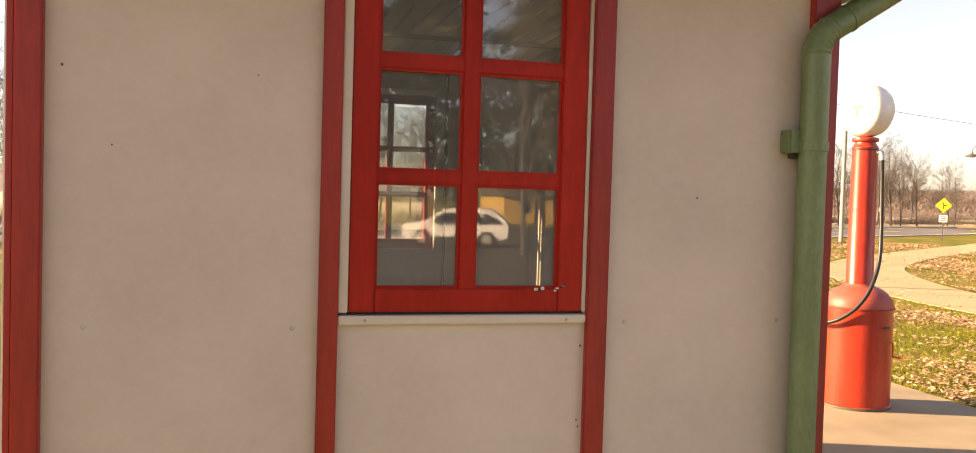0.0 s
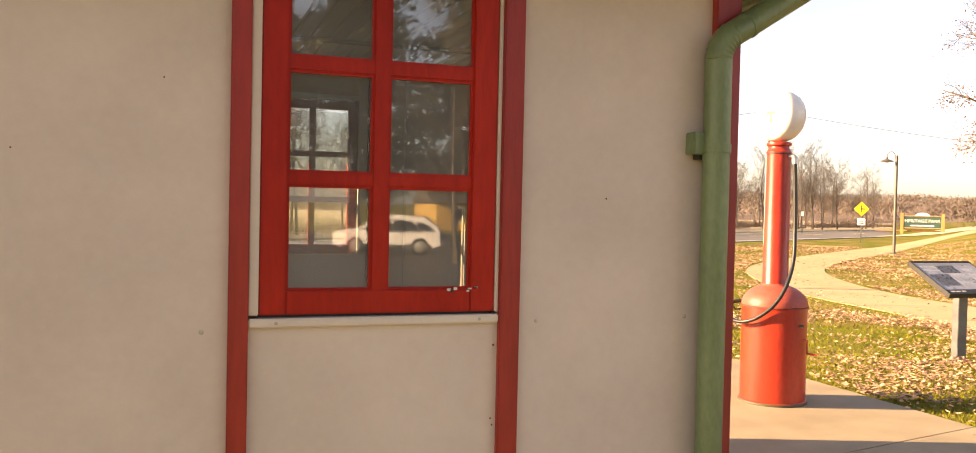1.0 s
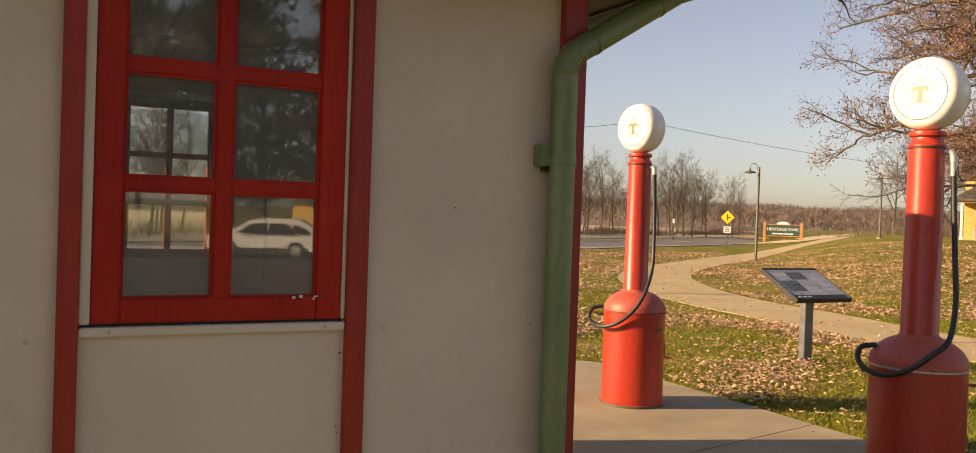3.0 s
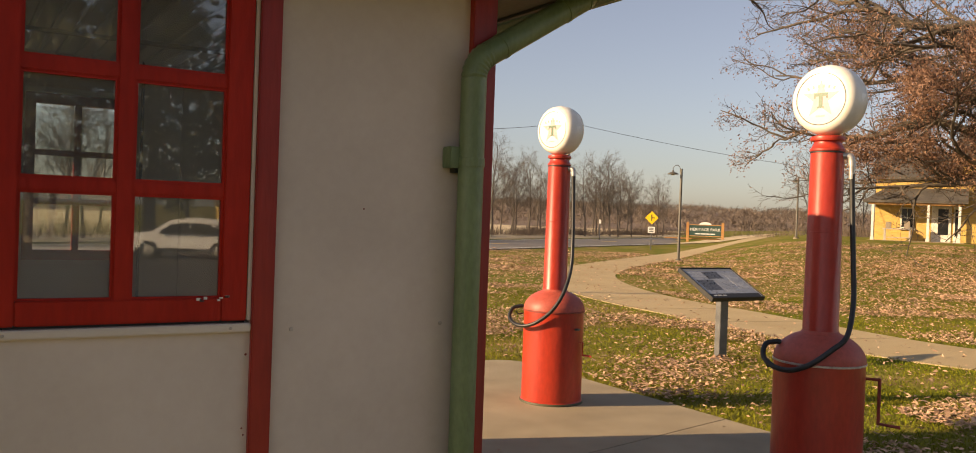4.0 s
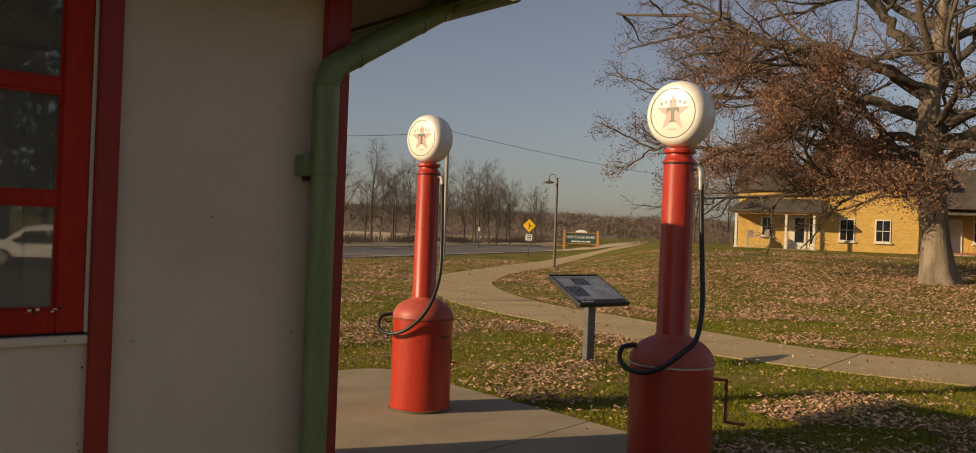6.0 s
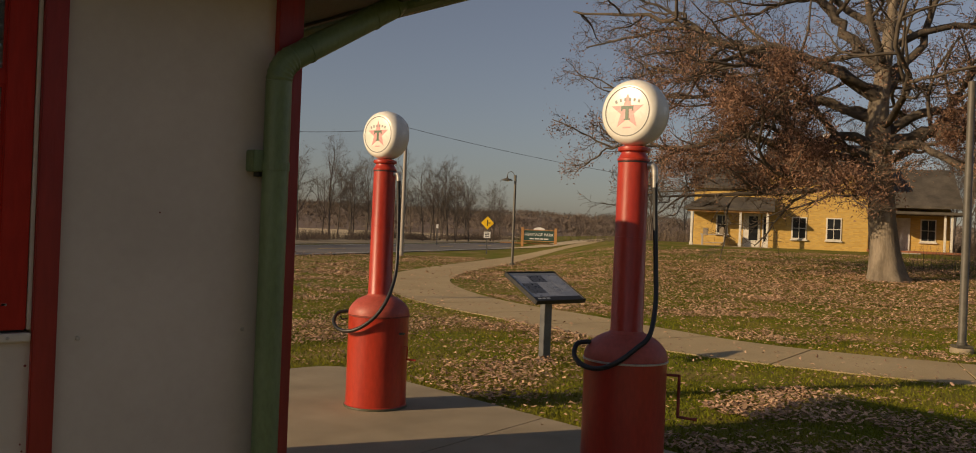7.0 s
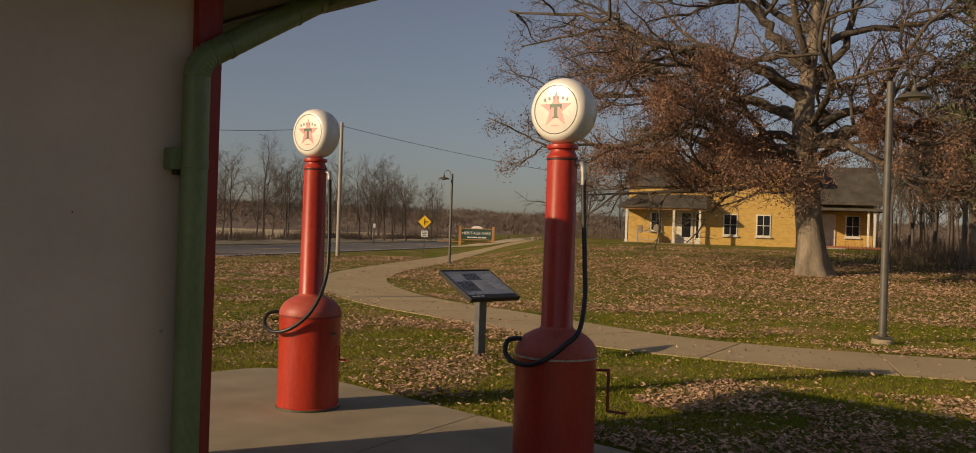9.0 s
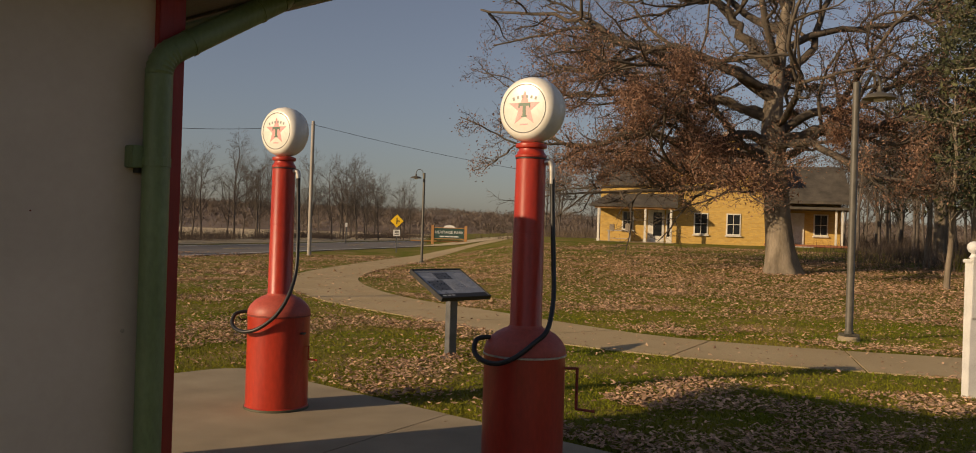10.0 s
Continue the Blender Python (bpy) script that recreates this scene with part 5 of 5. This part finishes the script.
# ridge: a long low hill under trees
rv, rf = [], []
RN = 380
for i in range(RN + 1):
    deg = -75 + 190 * i / RN
    az = radians(deg)
    for j, (dist, hh) in enumerate(((170, -0.7), (215, 1.8), (265, 4.7), (330, 7.2), (420, 6.0))):
        lift = 1 + 0.12 * noise2(deg * 0.26, j * 0.4, 1.0, 3.0) - 0.16 * ease(26, 46, deg) + 0.05 * noise2(deg * 2.0, j, 0.7)
        rv.append((dist * math.sin(az), dist * math.cos(az), hh * max(lift, 0.3)))
for i in range(RN):
    for j in range(4):
        a = i * 5 + j
        rf.append((a, a + 5, a + 6, a + 1))
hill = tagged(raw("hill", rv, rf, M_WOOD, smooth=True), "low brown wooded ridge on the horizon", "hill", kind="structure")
wv, wf = [], []
for k in range(5200):
    deg, j = rg.uniform(0, 95), rg.random() ** 0.9
    az, dist = radians(deg), 172 + 168 * j
    q = min(int((deg + 75) / 190 * RN), RN - 1)
    u = min(max(0.0, (dist - 170) / 45 if dist < 215 else 1 + (dist - 215) / 50 if dist < 265 else 2 + (dist - 265) / 65), 3.99)
    z = rv[q * 5 + int(u)][2] * (1 - u % 1) + rv[q * 5 + int(u) + 1][2] * (u % 1)
    cx, cy, h = dist * math.sin(az), dist * math.cos(az), rg.uniform(1.2, 2.6)
    for _ in range(34):
        p = Vector((cx + rg.gauss(0, 0.42 * h), cy + rg.gauss(0, 0.42 * h), z + h * (0.55 + rg.gauss(0, 0.24))))
        d = Vector((rg.gauss(0, 0.55), rg.gauss(0, 0.55), rg.uniform(0.2, 1.0))) * rg.uniform(0.4, 1.0)
        a, b = rg.random() * 6.28, rg.uniform(0.06, 0.15)
        n = len(wv)
        wv += [(p.x - b * math.cos(a), p.y - b * math.sin(a), p.z), (p.x + b * math.cos(a), p.y + b * math.sin(a), p.z), tuple(p + d)]
        wf.append((n, n + 1, n + 2))
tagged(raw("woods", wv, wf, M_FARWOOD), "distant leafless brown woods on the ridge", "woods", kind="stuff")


# ---- what the window mirrors: car park, car, trees and a building behind the viewer ----
lx, ly = np.linspace(-34, 44, 27), np.linspace(-60, -9, 30)
lot = raw("car_park", [(x, y, ground_z(x, y) + 0.035) for y in ly for x in lx], [(j * 27 + i, j * 27 + i + 1, (j + 1) * 27 + i + 1, (j + 1) * 27 + i) for j in range(29) for i in range(26)], M_LOT)
tagged(lot, "dark asphalt car park", "car park", kind="structure")
CAR = thing("parked_car", pose(8.1, -33.8, -0.745, 0, 0, 18), "white sport utility car parked on asphalt", "car")
prof = [(-2.30, 0.42), (-2.32, 0.75), (-2.20, 0.98), (-1.30, 1.10), (-0.55, 1.60), (0.2, 1.70), (1.6, 1.66), (2.18, 1.24), (2.30, 1.04), (2.32, 0.45), (1.9, 0.3), (-1.9, 0.3)]
bm = bmesh.new()
cols = []
for y, k in ((-0.92, 0.96), (-0.86, 1.0), (0.86, 1.0), (0.92, 0.96)):
    cols.append([bm.verts.new((x * (1 if abs(y) < 0.9 else 0.985), y * (0.80 if z > 1.3 else 1.0), z)) for x, z in prof])
for a, b in zip(cols, cols[1:]):
    for i in range(len(prof)):
        j = (i + 1) % len(prof)
        bm.faces.new((a[i], a[j], b[j], b[i]))
bm.faces.new(cols[0])
bm.faces.new(cols[-1][::-1])
part("body", bm, M_CAR, CAR, smooth=True)
for s in (-1, 1):
    for pts in (((-1.02, 1.08), (-0.48, 1.47), (0.22, 1.53), (0.22, 1.08)), ((0.3, 1.08), (0.3, 1.53), (1.05, 1.51), (1.35, 1.08)), ((1.42, 1.10), (1.2, 1.48), (1.5, 1.47), (1.95, 1.14))):
        bm = slab([(x, z) for x, z in pts], -0.008, 0.008)
        bmesh.ops.transform(bm, matrix=pose(0, s * 0.885, 0, 90 - s * 9), verts=bm.verts)
        part("side_window", bm, M_DARKGLASS, CAR)
    part("lower_trim", box(-1.9, 1.9, s * 0.925 - 0.01, s * 0.925 + 0.01, 0.3, 0.45), M_BLACK, CAR)
    part("tail_light", box(2.15, 2.33, s * 0.75 - 0.12, s * 0.75 + 0.12, 0.95, 1.08, 0.01), M_RED, CAR)
    part("headlight", box(-2.31, -2.05, s * 0.72 - 0.14, s * 0.72 + 0.14, 0.82, 0.93, 0.01), M_GLOBE, CAR)
    part("door_mirror", box(-0.95, -0.75, s * 1.0 - 0.08, s * 1.0 + 0.08, 1.02, 1.16, 0.03), M_BLACK, CAR)
    for x in (-1.38, 1.40):
        wh = part("wheel", lathe([(0.20, -0.11), (0.35, -0.11), (0.37, -0.08), (0.37, 0.08), (0.35, 0.11), (0.20, 0.11)], 28, m=pose(x, s * 0.84, 0.37, 90)), M_RUBBER, CAR, smooth=True)
        part("rim", lathe([(0.05, -0.125), (0.22, -0.115), (0.24, -0.10), (0.24, 0.10), (0.22, 0.115), (0.05, 0.125)], 20, m=pose(x, s * 0.84, 0.37, 90)), M_STEEL, wh)
part("rear_window", box(1.75, 2.0, -0.62, 0.62, 1.22, 1.42, 0.02), M_DARKGLASS, CAR)

barn = thing("yellow_building", pose(26.8, -79.0, -0.8, 0, 0, 0), "long yellow building beyond the car park", "building")
bw = part("wall", box(-6, 9, 0, 8, 0, 2.5), M_BRICK, barn)
bm = bmesh.new()
a = [bm.verts.new(v) for v in ((-6.4, -0.4, 2.4), (-6.4, 4, 4.0), (-6.4, 8.4, 2.4))]
b = [bm.verts.new(v) for v in ((9.4, -0.4, 2.4), (9.4, 4, 4.0), (9.4, 8.4, 2.4))]
bm.faces.new(a)
bm.faces.new(b[::-1])
for i in range(3):
    j = (i + 1) % 3
    bm.faces.new((a[i], a[j], b[j], b[i]))
part("roof", bm, M_SHINGLE, barn)
for u in (-4.5, -1.5, 1.5, 4.5):
    q = part("window", box(u, u + 1.1, 7.98, 8.04, 0.8, 2.0, 0.01), M_WHITE, barn)
    part("pane", box(u + 0.08, u + 1.02, 8.035, 8.05, 0.88, 1.92), M_DARKGLASS, q)
for x, y, h, r, sd in ((-3.0, -48.0, 17.0, 5.5, 9), (3.2, -46.5, 18.0, 6.0, 10), (9.6, -50.0, 19.0, 6.0, 13), (16.5, -47.5, 18.0, 6.0, 15), (24.0, -50.0, 18.0, 6.0, 16)):
    make_tree("pine_tree", conifer(sd, h, r), pose(x, y, ground_z(x, y)), "broad dark evergreen behind the station", "tree", M_BARK, M_PINE, "evergreens by the car park")
for x, y, s in ((-12, -20, 1.0), (7.6, -22, 0.8), (4.5, -52, 1.3), (-9, -48, 1.2), (13, -55, 1.3), (22, -40, 1.1), (-16, -38, 1.2)):
    t = copy_thing(kinds[int(abs(x * 3 + y)) % 5], pose(x, y, ground_z(x, y), 0, 0, (x * 61) % 360))
    t.scale = [s * 1.35] * 3
    tagged(t, "leafless tree by the car park", group="bare trees by the car park")

# ---- fallen leaves and grass over the lawn ----
rn = np.random.RandomState(3)


def leaf_density(x, y):
    far = ease(9, 22, math.hypot(x, y))
    heap = ease(0.0, 0.30, noise2(x, y, 0.36, 2.0) + 0.45 * noise2(x, y, 1.1, 5.0) + 0.25 * noise2(x, y, 3.1, 7.0))
    u = min(max(((x - 4.9) * 2.5 + (y - 5.0) * 1.7) / 9.14, 0), 1)
    away = math.hypot(x - 4.9 - 2.5 * u, y - 5.0 - 1.7 * u)
    heap = max(heap, math.exp(-(away / 0.5) ** 2) * (0.6 + 0.8 * noise2(x, y, 1.6, 3.0)))
    heap = max(heap, 0.5 * (1 - ease(5, 13, math.hypot(x - 27.0, y - 11.5))))
    if x < 8.0 and y < 2.9:
        heap *= 0.45
    return 0.045 + 0.11 * far + (0.82 - 0.22 * far) * heap


def in_lawn(x, y):
    return x > 4.70 or y > 6.86


lv, lf = [], []
count = 0
while count < 138000:
    d, az = 4.5 + 42 * rn.rand() ** 1.45, radians(rn.uniform(22, 96))
    x, y = d * math.sin(az) - 0.3, d * math.cos(az) - 1.0
    hard = on_hard(x, y)
    if (hard and rn.rand() > 0.02) or (not hard and rn.rand() > leaf_density(x, y)) or not in_lawn(x, y) and rn.rand() > 0.01:
        continue
    s, a = rn.uniform(0.014, 0.032) * (1 + 0.9 * ease(9, 36, d)), rn.uniform(0, 6.28)
    z = ground_z(x, y) + (0.022 if hard else rn.uniform(0.012, 0.05))
    ca, sa, t1, t2, k = math.cos(a), math.sin(a), rn.normal(0, 0.35), rn.normal(0, 0.35), rn.uniform(-0.5, 0.9)
    i = len(lv)
    e, g, q = rn.uniform(0.16, 0.6), rn.uniform(0.16, 0.6), rn.uniform(-0.2, 0.5)
    for u, w, h in ((-1, 0, 0), (-0.35, e, k * 0.4), (q, g, k * 0.7), (1, 0, 0.25 * k), (0.3, -e, k * 0.5), (-q, -g, k * 0.3)):
        lv.append((x + s * (u * ca - w * sa), y + s * (u * sa + w * ca), z + s * max(h + u * t1 + w * t2, -0.15)))
    lf += [(i, i + 1, i + 2, i + 3), (i, i + 3, i + 4, i + 5)]
    count += 1
tagged(raw("fallen_leaves", lv, lf, M_LEAF), "dry pinkish-brown oak leaves scattered over the grass", "leaves", kind="stuff")

bv, bf = [], []
count = 0
while count < 210000:
    d, az = 4.5 + 17 * rn.rand() ** 1.5, radians(rn.uniform(20, 97))
    x, y = d * math.sin(az) - 0.3, d * math.cos(az) - 1.0
    if not in_lawn(x, y) or on_hard(x, y, -0.045) or rn.rand() < 0.5 * leaf_density(x, y):
        continue
    h, w, a = rn.uniform(0.015, 0.042), rn.uniform(0.002, 0.005), rn.uniform(0, 6.28)
    z = ground_z(x, y) - 0.01
    i = len(bv)
    bv += [(x - w * math.cos(a), y - w * math.sin(a), z), (x + w * math.cos(a), y + w * math.sin(a), z), (x + rn.normal(0, 0.02), y + rn.normal(0, 0.02), z + h)]
    bf.append((i, i + 1, i + 2))
    count += 1
tagged(raw("grass", bv, bf, M_BLADE), "short green lawn grass", "grass", kind="stuff")
